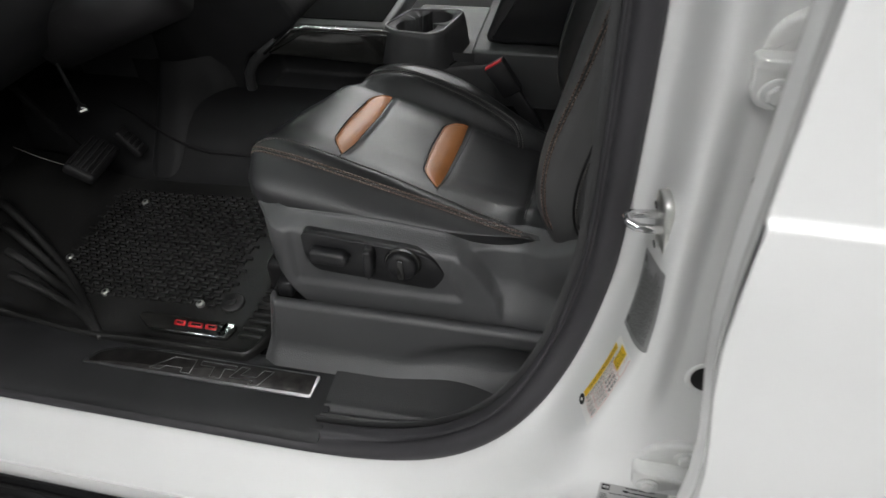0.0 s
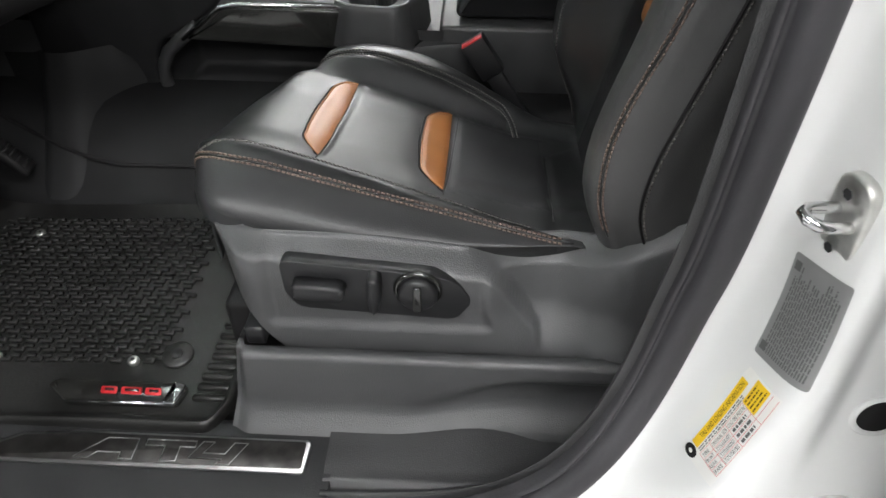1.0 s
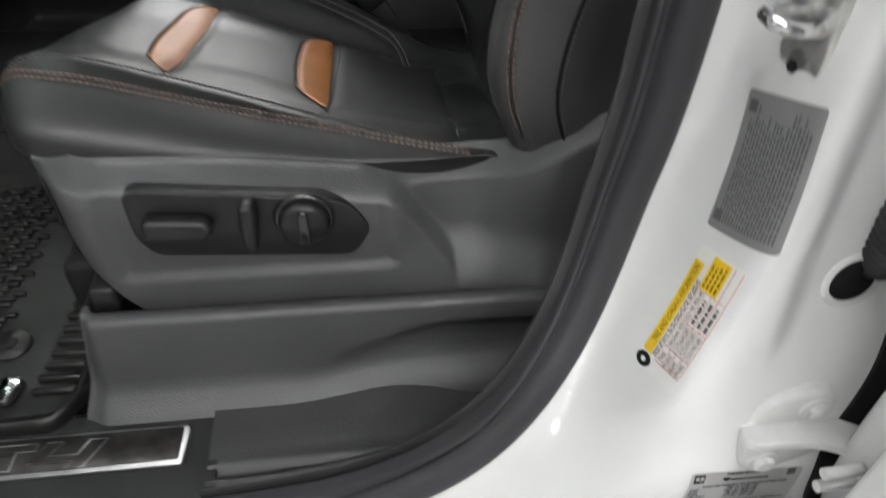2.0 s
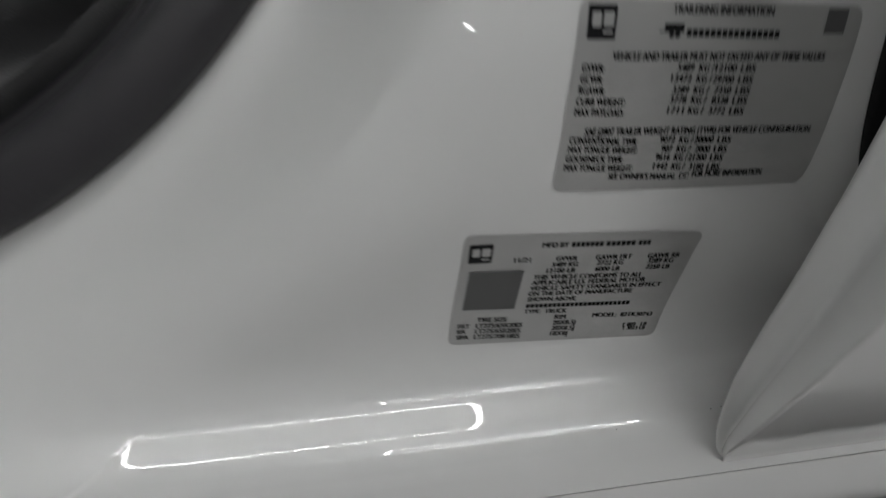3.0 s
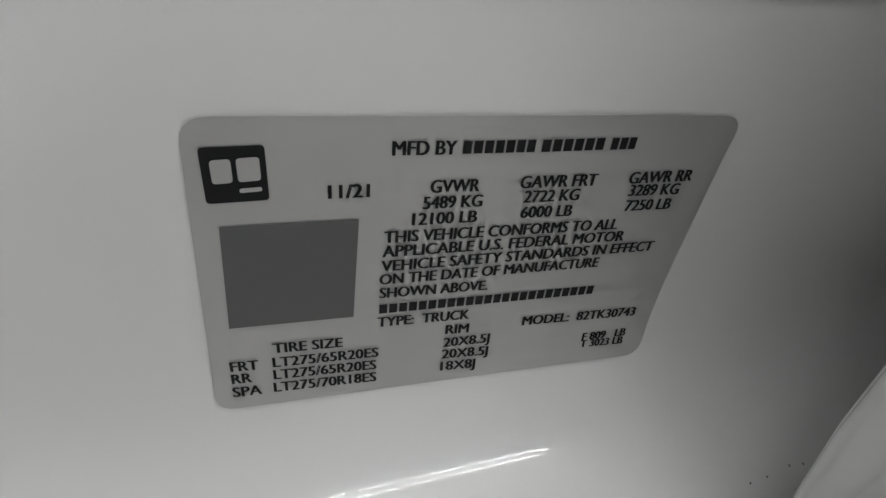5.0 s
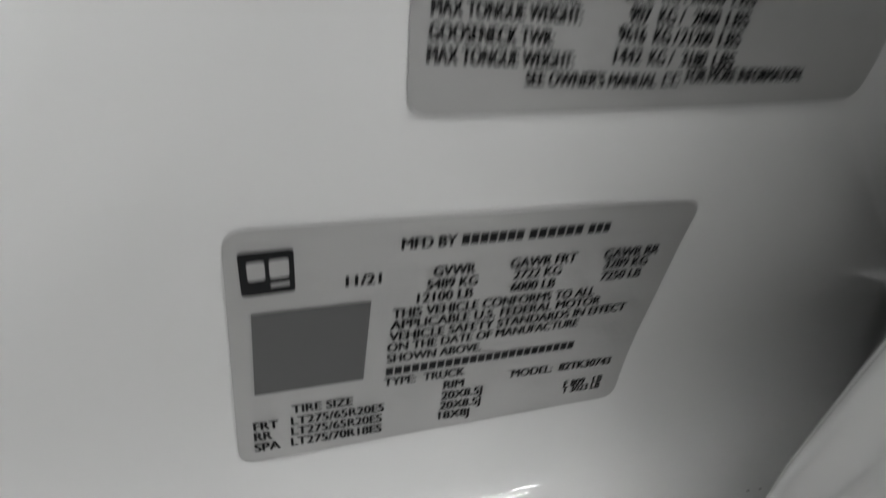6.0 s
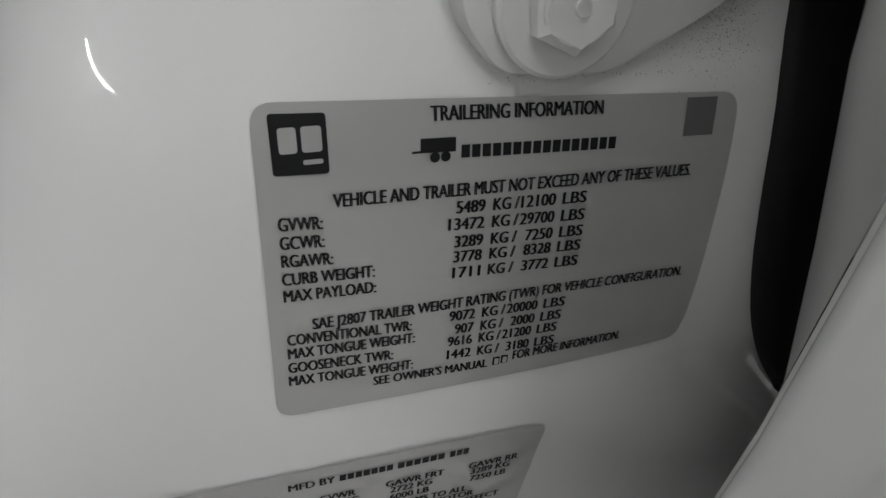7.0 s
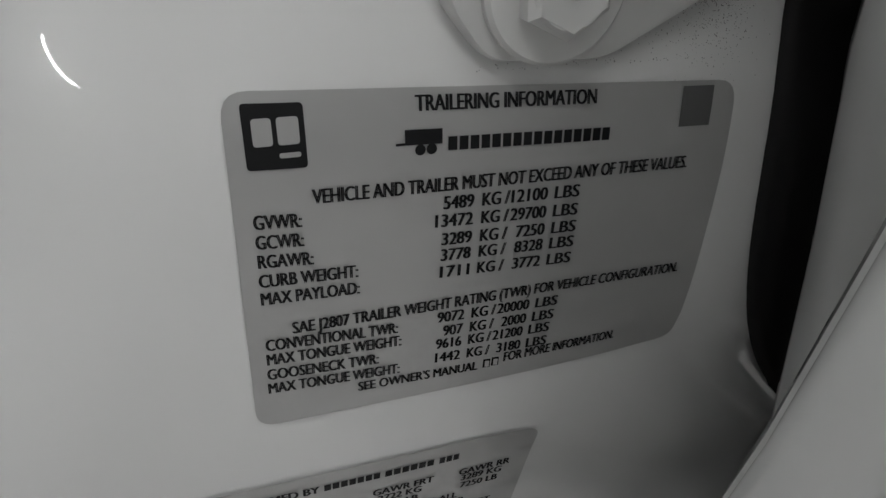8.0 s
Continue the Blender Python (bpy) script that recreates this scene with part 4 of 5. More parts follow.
# raised ribs that sweep up towards the front of the mat
for i in range(4):
    a, b = Vector((-1.10 + 0.035 * i, 0.375 - 0.045 * i)), Vector((-0.83 + 0.018 * i, 0.205 - 0.014 * i))
    line = []
    for k in range(15):
        p = a.lerp(b, k / 14) + Vector((0.012, 0.018)) * math.sin(k / 14 * math.pi)
        line.append((p.x, p.y, mat_z(p.x, p.y) + 0.007 * (1 - smooth(0.8, 1.0, k / 14)) + 0.03 * smooth(0.5, 0.0, k / 14)))
    part("raised_rib", tube(line, 0.008, 10), MAT, floor_mat)

# treaded insert: zigzag lugs in rows
lug = bmesh.new()
for lo, hi in (((-0.0125, -0.0062), (0.0010, -0.0012)), ((-0.0028, -0.0062), (0.0028, 0.0062)), ((-0.0010, 0.0012), (0.0125, 0.0062))):
    box((*lo, 0), (*hi, 0.0052), 0.0, 1, lug)
bmesh.ops.bevel(lug, geom=[e for e in lug.edges if min(v.co.z for v in e.verts) > 0.004], offset=0.0008, segments=1, affect="EDGES")
finish(lug)
lug_me = bpy.data.meshes.new("lug")
lug.to_mesh(lug_me)
lug.free()
lug_me.materials.append(MAT)
rest = bmesh.new()
insert_cells = [(i, j) for i in range(-5, 16) for j in range(18)]
count = 0
for i, j in insert_cells:
    x = -0.618 - 0.0222 * i - (0.0111 if j % 2 else 0)
    y = 0.264 + 0.0152 * j
    if x < -0.955 + 0.5 * max(0, 0.33 - y) or x > -0.606 or (x > -0.66 and y < 0.262) or (abs(x + 0.643) < 0.015 and y < 0.275):
        continue
    m = Matrix.Translation((x, y, mat_z(x, y) + 0.0005)) @ pose(0, 0, 0, 6.3, 0, 0)
    if count < 290:
        o = new("lug", lug_me)
        o.parent = floor_mat
        o.matrix_parent_inverse = Matrix.Translation(-floor_mat.location)
        o.matrix_basis = m
        count += 1
    else:
        k = len(rest.verts)
        rest.from_mesh(lug_me)
        bmesh.ops.transform(rest, matrix=m, verts=rest.verts[k:])
tagged(part("tread_field", finish(rest), MAT, floor_mat), kind="stuff")
for x, y in ((-0.643, 0.259), (-0.835, 0.262), (-0.953, 0.330), (-0.885, 0.492)):
    z = mat_z(x, y)
    r = part("rivet", disc((x, y, z + 0.0085), (0, -0.1, 1), 0.0072, 0.0085, 16, 0.0015), STEEL, floor_mat, "small steel rivet")
    part("rivet_eye", disc((x, y, z + 0.0092), (0, -0.1, 1), 0.0030, 0.002, 12, 0.0008), BLACK_RUBBER, r)
cap = part("anchor_cap", disc((-0.588, 0.272, mat_z(-0.588, 0.272) + 0.006), (0, -0.1, 1), 0.021, 0.006, 32, 0.002), MAT, floor_mat)
part("anchor_button", disc((-0.588, 0.272, mat_z(-0.588, 0.272) + 0.0075), (0, -0.1, 1), 0.008, 0.002, 20, 0.0008), BLACK_RUBBER, floor_mat)

# badge on the mat
badge = part("badge", prism(rounded([(-0.735, 0.214), (-0.725, 0.224), (-0.563, 0.224), (-0.553, 0.219), (-0.560, 0.191), (-0.70, 0.189)], 0.006), 0, 0.008, 0.002, 2, Matrix(((1, 0, 0, 0), (0, 0, 1, 0), (0, -1, 0, MZ + 0.009), (0, 0, 0, 1)))), GLOSS, floor_mat, "dark badge with a chrome rim")
part("badge_rim", prism(rounded([(-0.575, 0.224), (-0.557, 0.222), (-0.5555, 0.214), (-0.562, 0.1905), (-0.58, 0.190), (-0.568, 0.214)], 0.003), 0, 0.006, 0.002, 2, Matrix(((1, 0, 0, 0), (0, 0, 1, 0), (0, -1, 0, MZ + 0.0115), (0, 0, 0, 1)))), CHROME, badge)
part("badge_rim", tube([(-0.70, 0.190, MZ + 0.009), (-0.575, 0.191, MZ + 0.009)], 0.0022, 8), CHROME, badge)
FLATTEN = Matrix(((1, 0, 0, 0), (0, 0, 1, 0), (0, -1, 0, MZ + 0.0105), (0, 0, 0, 1)))
for x0 in (-0.664, -0.638, -0.607):
    w = 0.021 if x0 != -0.638 else 0.027
    part("red_mark", prism(rounded([(x0, 0.214), (x0 + w, 0.214), (x0 + w + 0.003, 0.203), (x0 + 0.003, 0.203)], 0.003), 0, 0.003, 0.0008, 1, FLATTEN), RED, badge, "red raised mark")
    part("mark_gap", prism([(x0 + 0.006, 0.2105), (x0 + w - 0.003, 0.2105), (x0 + w - 0.001, 0.2065), (x0 + 0.008, 0.2065)], -0.0004, 0.001, 0, 1, FLATTEN), GLOSS, badge)

# scuff plate on the sill
scuff = thing("scuff_plate", "dark brushed scuff plate with a bright metal border on the sill", "scuff plate", (-0.58, 0.134, 0.739))
LAY = Matrix(((1, 0, 0, 0), (0, 0, 1, 0), (0, -1, 0, 0.7425), (0, 0, 0, 1)))
plate_out = rounded([(-0.778, 0.112), (-0.764, 0.136), (-0.735, 0.150), (-0.66, 0.156), (-0.386, 0.156), (-0.382, 0.150), (-0.384, 0.114), (-0.388, 0.112)], 0.004)
part("border", prism(plate_out, 0, 0.003, 0.0008, 1, LAY), SATIN, scuff)
inner = rounded([(-0.768, 0.1155), (-0.757, 0.134), (-0.732, 0.1465), (-0.66, 0.153), (-0.3885, 0.153), (-0.3885, 0.1175)], 0.004)
brushed = material("brushed_plate", (0.035, 0.033, 0.032), 0.32, metal=0.6, vary=0.5, vary_scale=55)
part("field", prism(inner, -0.0006, 0.002, 0.0003, 1, LAY), brushed, scuff)
ZL = 0.7436
for loop in ([(-0.66, 0.120), (-0.628, 0.147), (-0.590, 0.147), (-0.590, 0.120), (-0.606, 0.120), (-0.606, 0.128), (-0.634, 0.128), (-0.642, 0.120)],
             [(-0.580, 0.147), (-0.520, 0.147), (-0.520, 0.139), (-0.538, 0.139), (-0.538, 0.120), (-0.556, 0.120), (-0.556, 0.139), (-0.580, 0.139)],
             [(-0.512, 0.147), (-0.498, 0.147), (-0.508, 0.132), (-0.482, 0.132), (-0.474, 0.147), (-0.458, 0.147), (-0.474, 0.118), (-0.490, 0.118), (-0.484, 0.125), (-0.524, 0.125)]):
    part("outline_mark", tube([(x, y, ZL) for x, y in loop], 0.0007, 5, closed=True), SATIN, scuff)

# ---- centre console, dashboard, footwell ----
console = thing("center_console", "black plastic centre console with gloss trim and cup holders", "console", (-0.35, 0.95, 0.68))


def console_side(x, v):
    z = 0.70 + v * 0.285
    y = 0.815 - 0.012 * v
    # open pocket with a rounded front end
    px = smooth(-0.775, -0.755, x) * smooth(-0.395, -0.43, x)
    pz = smooth(0.824, 0.838, z) * smooth(0.957, 0.945, z)
    y += 0.15 * px * pz
    return Vector((x, y, z))


part("side_wall", face_out(grid(console_side, [-1.2, -1.0, -0.85] + [-0.80 + 0.008 * i for i in range(60)] + [-0.3, -0.2, -0.1, 0.0, 0.2, 0.4], [i / 44 for i in range(45)]), (0, -1, 0)), CONSOLE, console)
part("pocket_lip", tube([(-0.60, 0.803, 0.818), (-0.70, 0.801, 0.818), (-0.728, 0.800, 0.822), (-0.746, 0.799, 0.834), (-0.758, 0.798, 0.856), (-0.762, 0.797, 0.885), (-0.758, 0.797, 0.912), (-0.742, 0.797, 0.938), (-0.715, 0.797, 0.960), (-0.68, 0.797, 0.985)], 0.0115, 12), CONSOLE, console)
trim = part("trim_panel", prism(rounded([(-0.700, 0.965), (-0.635, 1.018), (-0.60, 1.024), (-0.424, 1.022), (-0.424, 0.957), (-0.47, 0.956)], 0.008), 0.785, 0.815, 0.004, 3), GLOSS, console, "glossy dark wood-look trim")
part("chrome_edge", tube([(-0.705, 0.783, 0.966), (-0.632, 0.784, 1.023), (-0.60, 0.785, 1.029), (-0.424, 0.786, 1.027)], 0.0035, 8), CHROME, trim)
part("body", box((-0.70, 0.806, 0.985), (-0.437, 1.10, 1.026), 0.006), CONSOLE, console)
tower = bmesh.new()
tower_out = rounded([(-0.436, 0.790), (-0.410, 0.774), (-0.325, 0.768), (-0.262, 0.792), (-0.205, 0.801), (-0.205, 1.10), (-0.436, 1.10)], 0.014)
for z, grow in ((0.890, 0.0), (0.955, 0.0), (0.963, -0.004), (0.966, -0.012)):
    for x, y in tower_out:
        tower.verts.new((x + (0.35 * grow if x > -0.35 else -0.35 * grow), y - grow if y < 0.9 else y, z))
tower.verts.ensure_lookup_table()
m = len(tower_out)
for r in range(3):
    for i in range(m):
        tower.faces.new([tower.verts[q] for q in (r * m + i, r * m + (i + 1) % m, (r + 1) * m + (i + 1) % m, (r + 1) * m + i)])
tower.faces.new([tower.verts[3 * m + i] for i in range(m)])
bmesh.ops.recalc_face_normals(tower, faces=tower.faces[:])
part("cup_tower", finish(tower), CONSOLE, console, sharp=40)
part("armrest_box", box((-0.262, 0.803, 0.70), (0.30, 1.10, 0.993), 0.008), CONSOLE, console)
part("armrest_lid", prism(rounded([(-0.24, 0.998), (-0.18, 1.16), (-0.14, 1.20), (0.30, 1.21), (0.30, 0.998)], 0.02), 0.825, 1.09, 0.012, 3), PLASTIC_DARK, console)
# Flat black sheet on the solid top paints a sunken tray's shade
part("tray_shade", box((-0.655, 0.835, 1.0262), (-0.452, 1.08, 1.0285), 0.001), SHADED_BLACK, console, "black sheet painting the dark of a sunken tray")
CUP_RIM = rounded([(-0.440, 0.800), (-0.412, 0.776), (-0.335, 0.768), (-0.314, 0.786), (-0.290, 0.890), (-0.300, 0.902), (-0.395, 0.896), (-0.408, 0.884)], 0.012)
CUP_AT = Vector((-0.360, 0.832))
CUP_WELLS = ((-0.374, 0.814, 0.041), (-0.344, 0.862, 0.034))
CUP_TABS = ((-0.404, 0.850, 0.010), (-0.318, 0.826, 0.009), (-0.376, 0.893, 0.012))


def ray_exit(a, cx, cy, r):
    """How far a ray from the holder's middle runs until it leaves a round well."""
    d = Vector((math.cos(a), math.sin(a)))
    o = CUP_AT - Vector((cx, cy))
    q = o.dot(d) ** 2 - (o.dot(o) - r * r)
    return -o.dot(d) + math.sqrt(q) if q > 0 else 0.0


def rim_exit(a):
    d = Vector((math.cos(a), math.sin(a)))
    best = 0.02
    for p, q in zip(CUP_RIM, CUP_RIM[1:] + CUP_RIM[:1]):
        e = Vector(q) - Vector(p)
        det = d.x * -e.y + d.y * e.x
        if abs(det) > 1e-9:
            w = Vector(p) - CUP_AT
            t = (w.x * -e.y + w.y * e.x) / det
            u = (d.x * w.y - d.y * w.x) / det
            if t > 0 and -1e-6 <= u <= 1 + 1e-6:
                best = max(best, t)
    return best


def cup_ring(k, i):
    a = i * math.pi / 60
    out = rim_exit(a)
    well = max(ray_exit(a, *w) for w in CUP_WELLS)
    for x, y, r in CUP_TABS:
        off = Vector((x, y)) - CUP_AT
        turn = abs((math.atan2(off.y, off.x) - a + math.pi) % (2 * math.pi) - math.pi)
        well -= r * smooth(0.26, 0.12, turn)
    well = min(well, out - 0.006)
    r, z = ((out + 0.014, 0.962), (out + 0.007, 1.005), (out + 0.003, 1.024), (out, 1.0335), (out - 0.0025, 1.0352), (out - 0.0045, 1.0340), (well + 0.0008, 1.0325), (well, 1.0300), (well, 1.005), (well * 0.94, 0.966))[k]
    return Vector((CUP_AT.x + r * math.cos(a), CUP_AT.y + r * math.sin(a), z))


cup = part("cup_holder", face_out(grid(cup_ring, range(10), range(120), True), (0, 0, 1)), CONSOLE, console, "double cup holder with a satin rim")
part("cup_rim", tube([cup_ring(4, i) for i in range(120)], 0.0016, 6, closed=True), SATIN, cup)
part("cup_floor", disc((CUP_AT.x, CUP_AT.y, 0.967), (0, 0, 1), 0.075, 0.003, 32), SHADED_BLACK, cup)

dash = thing("dashboard", "dark plastic lower dashboard and steering column cover", "dashboard", (-1.1, 0.8, 0.95))


def dash_low(y, k):
    prof = [(-1.50, 1.05), (-1.25, 1.03), (-1.08, 1.035), (-0.98, 1.06), (-0.92, 1.11), (-0.90, 1.18), (-0.92, 1.28), (-1.05, 1.36)]
    x, z = prof[k]
    return Vector((x + 0.06 * smooth(0.55, 0.80, y), y, z - 0.05 * smooth(0.6, 0.85, y)))


part("knee_panel", face_out(grid(dash_low, [0.10 + 0.036 * i for i in range(46)], list(range(8))), (1, 0, -0.3)), SHADED_TRIM, dash)
part("dash_top", box((-1.55, 0.07, 1.345), (-1.05, 1.715, 1.375), 0.01), SHADED_TRIM, dash)
part("column_cover", tube([(-0.95, 0.52, 1.10), (-0.80, 0.52, 1.16), (-0.70, 0.52, 1.20)], 0.055, 16), BLACK_RUBBER, dash)
part("console_bridge", prism(rounded([(-0.98, 0.72), (-0.80, 0.76), (-0.775, 0.86), (-0.76, 0.95), (-0.70, 0.975), (-0.62, 1.03), (-0.70, 1.15), (-0.98, 1.2)], 0.03), 0.80, 1.05, 0.01, 3), SHADED_TRIM, dash)


def tunnel_trim(x, v):
    """Moulded panel that runs from the console down to the carpet, with a soft upright fold."""
    fold = smooth(-0.985, -0.945, x) * (1 - smooth(-0.92, -0.83, x))
    fade = (1 - smooth(-0.90, -0.785, x)) * smooth(-1.05, -0.96, x)
    return Vector((x + 0.03 * v * fade, 0.803 - 0.042 * fold * (1 - 0.3 * v) - 0.200 * v ** 1.15 * fade, 0.945 - 0.19 * v - 0.02 * (1 - fold) * (1 - v) * smooth(-0.94, -1.0, x)))


part("tunnel_trim", face_out(grid(tunnel_trim, [-1.05 + 0.01 * i for i in range(28)], [i / 16 for i in range(17)]), (0, -1, 0.2)), SHADED_TRIM, dash)

footwell = thing("footwell_carpet", "dark carpeted footwell and transmission tunnel", "carpet", (-1.0, 0.5, 0.69))


def tunnel(x, v):
    y = 0.555 + 0.26 * v
    z = 0.755 + 0.10 * smooth(0.0, 0.75, v) + 0.02 * v
    return Vector((x, y, z))


part("tunnel_side", face_out(grid(tunnel, [-1.4, -1.2, -1.0, -0.8, -0.6, -0.4, -0.2, 0.0], [i / 10 for i in range(11)]), (0, -1, 1)), SHADED_TRIM, footwell)
part("toe_board", face_out(grid(lambda y, v: Vector((-1.15 - 0.35 * v, y, 0.74 + 0.30 * v * v + 0.12 * v)), [0.05 + 0.08 * i for i in range(11)], [i / 8 for i in range(9)]), (1, 0, 0.5)), CARPET, footwell)
part("carpet_edge", tube([(-1.08, 0.715, 0.862), (-1.0, 0.690, 0.848), (-0.952, 0.669, 0.836), (-0.901, 0.650, 0.824), (-0.853, 0.637, 0.814), (-0.80, 0.634, 0.804), (-0.72, 0.636, 0.803), (-0.56, 0.636, 0.803)], 0.0032, 8), BLACK_RUBBER, footwell)
part("carpet_sheet", box((-1.2, 0.192, 0.682), (0.05, 0.80, 0.722)), CARPET, footwell)
part("seat_riser", box((-0.50, 0.262, 0.722), (0.10, 0.76, 0.862), 0.01), BLACK_RUBBER, footwell)

# kick panel with ribs ahead of the sill
kick = thing("kick_panel", "ribbed black plastic kick panel at the front of the sill", "trim", (-1.1, 0.15, 0.73))


def kick_sheet(a, k):
    x = -0.99 - 0.34 * a
    z = 0.735 + 0.34 * a ** 1.6
    y = 0.085 + 0.013 * k
    bump = 0.010 * (1 if k % 3 == 1 else 0)
    return Vector((x + bump * 0.5, y, z + bump))


part("ribbed_sheet", face_out(grid(kick_sheet, [i / 14 for i in range(15)], list(range(13))), (1, 0, 0.5)), PLASTIC_DARK, kick)

pedal = thing("brake_pedal", "ribbed black rubber brake pedal on a steel arm", "pedal", (-0.98, 0.50, 0.86))
pb = Matrix.Translation((-0.965, 0.49, 0.862)) @ pose(0, 0, 0, 0, -56, 8)
b = box((-0.012, -0.058, -0.030), (0.012, 0.058, 0.030), 0.008, 3)
b.transform(pb)
part("pad", b, BLACK_RUBBER, pedal)
for i in range(5):
    b = box((0.011, -0.048, -0.0225 + i * 0.0105), (0.0155, 0.048, -0.0185 + i * 0.0105), 0.001, 1)
    b.transform(pb)
    part("pad_rib", b, MAT, pedal)
part("arm", tube([(-0.985, 0.50, 0.87), (-1.06, 0.51, 0.95), (-1.12, 0.51, 1.06)], 0.008, 8), SHADED_BLACK, pedal)
gas = thing("accelerator_pedal", "narrow black accelerator pedal", "pedal", (-1.0, 0.62, 0.83))
pb = Matrix.Translation((-0.965, 0.600, 0.842)) @ pose(0, 0, 0, 0, -35, 6) @ Matrix.Diagonal((1, 0.7, 0.85, 1))
b = box((-0.008, -0.024, -0.05), (0.008, 0.024, 0.03), 0.006, 2)
b.transform(pb)
part("pad", b, BLACK_RUBBER, gas)
for i in range(4):
    b = box((0.0075, -0.018, -0.035 + i * 0.014), (0.011, 0.018, -0.030 + i * 0.014), 0.001, 1)
    b.transform(pb)
    part("pad_rib", b, MAT, gas)

# Thin grey tube tracing a pale line that ends at the pedal
part("pedal_line", tube([(-1.075, 0.437, 0.913), (-1.0587, 0.4383, 0.905), (-1.0235, 0.4407, 0.890), (-0.993, 0.4476, 0.875), (-0.975, 0.456, 0.866)], 0.0009, 6), THREAD_DARK, pedal, "thin grey line beside the pedal")

# ---- hood release lever under the dashboard ----
hood_lever = thing("hood_release_lever", "black plastic hood release lever with a white symbol", "lever", (-0.915, 0.447, 1.06))
face = Vector((0.74, -0.50, 0.45)).normalized()
side = face.cross(Vector((0, 0, 1))).normalized()
rise = side.cross(face)
HL = Matrix((side, -face, rise)).transposed().to_4x4()
HL.translation = Vector((-0.893, 0.4485, 1.0))
b = prism(rounded([(-0.010, -0.006), (0.009, -0.006), (0.008, 0.007), (0.003, 0.011), (0.0025, 0.085), (-0.0025, 0.085), (-0.003, 0.011), (-0.009, 0.007)], 0.002), 0.001, 0.010, 0.001, 2, HL)
part("lever", b, SHADED_BLACK, hood_lever)
for outline in ([(-0.0065, -0.0030), (0.0050, -0.0030), (0.0062, -0.0004), (0.0030, 0.0008), (-0.0062, 0.0008)], [(-0.0052, 0.0020), (0.0008, 0.0050), (0.0016, 0.0040), (-0.0034, 0.0014)]):
    part("symbol", prism(outline, -0.0004, 0.0008, 0, 1, HL), PAPER, hood_lever, "white printed hood symbol")

# ---- hinges of the rear door ----
def door_hinge(shift):
    """One hinge of the rear door: two leaves bolted to the pillar and an arm that reaches to the door."""
    def piece(name, bm, mat=HINGE_PAINT, parent=None, label=""):
        bm.transform(shift)
        return part(name, bm, mat, parent or base, label, 28)

    def bolt(x, y, z, r):
        piece("washer", disc((x, y - 0.0020, z), (0, -1, 0), r * 1.55, 0.0030, 40, 0.0007))
        head = disc((x, y - 0.0062, z), (0, -1, 0), r, 0.0046, 6, 0.0016)
        bmesh.ops.rotate(head, cent=(x, y, z), matrix=Matrix.Rotation(radians(24), 3, "Y"), verts=head.verts[:])
        piece("bolt_head", head, label="painted hexagon bolt head")
        piece("head_dish", disc((x, y - 0.0061, z), (0, -1, 0), r * 0.80, 0.0014, 28, 0.0005))
        piece("head_stamp", disc((x, y - 0.0066, z), (0, -1, 0), r * 0.20, 0.0008, 10, 0.0002, inner=r * 0.12))

    low = rounded([(0.061, 0.892), (0.0625, 0.880), (0.0635, 0.867), (0.071, 0.8578), (0.092, 0.8572), (0.109, 0.866), (0.126, 0.877), (0.128, 0.892)], 0.004)
    base = None
    base = piece("door_hinge", prism(low, -0.0100, 0.006, 0.0018, 2), parent=truck, label="white painted steel door hinge with hexagon bolts")
    up = rounded([(0.066, 0.890), (0.066, 0.905), (0.074, 0.918), (0.089, 0.927), (0.107, 0.931), (0.122, 0.928), (0.131, 0.916), (0.133, 0.890)], 0.009)
    piece("upper_leaf", prism(up, 0.003, 0.024, 0.006, 4))
    shelf = rounded([(0.0645, 0.020), (0.0605, 0.0), (0.061, -0.0095), (0.069, -0.0135), (0.100, -0.0140), (0.118, -0.017), (0.142, -0.030), (0.160, -0.028), (0.162, -0.010), (0.135, 0.006), (0.128, 0.020)], 0.008)
    piece("arm", prism(shelf, 0, 0.0075, 0.0028, 3, Matrix(((1, 0, 0, 0), (0, 0, 1, 0), (0, -1, 0, 0.8965), (0, 0, 0, 1)))))
    bolt(0.0806, -0.0100, 0.8697, 0.0078)
    bolt(0.114, 0.0030, 0.911, 0.0080)
    for x, z in ((0.0945, 0.9045), (0.0965, 0.888)):
        piece("door_bolt", tube([(x, -0.0430, z), (x + 0.0015, -0.0430, z), (x + 0.030, -0.0415, z - 0.001)], 0.0042, 14))
    return base


door_hinge(Matrix.Identity(4))
door_hinge(Matrix.Translation((0.014, 0.060, 0.445)))

# ---- striker on the pillar ----
striker = thing("door_striker", "polished steel door latch striker with torx bolts", "striker", (0.045, 0.09, 1.16))
plate = rounded([(-0.019, -0.040), (0.019, -0.040), (0.021, 0.0), (0.019, 0.040), (-0.019, 0.040), (-0.021, 0)], 0.018)
SM = Matrix.Translation((0.0465, 0.080, 1.165)) @ pose(0, 0, 0, 8, 0, -78) @ Matrix.Scale(0.86, 4)
part("base_plate", prism(plate, -0.004, 0.006, 0.0025, 2, SM), STEEL, striker)
for dz in (-0.027, 0.027):
    b = disc((0, -0.004, dz), (0, -1, 0), 0.012, 0.005, 24, 0.002)
    b.transform(SM)
    bo = part("bolt", b, STEEL, striker)
    # Dark plastic disc paints the shade inside the torx recess
    b = disc((0, -0.0092, dz), (0, -1, 0), 0.005, 0.0006, 6)
    b.transform(SM)
    part("recess_shade", b, PLASTIC_DARK, bo)
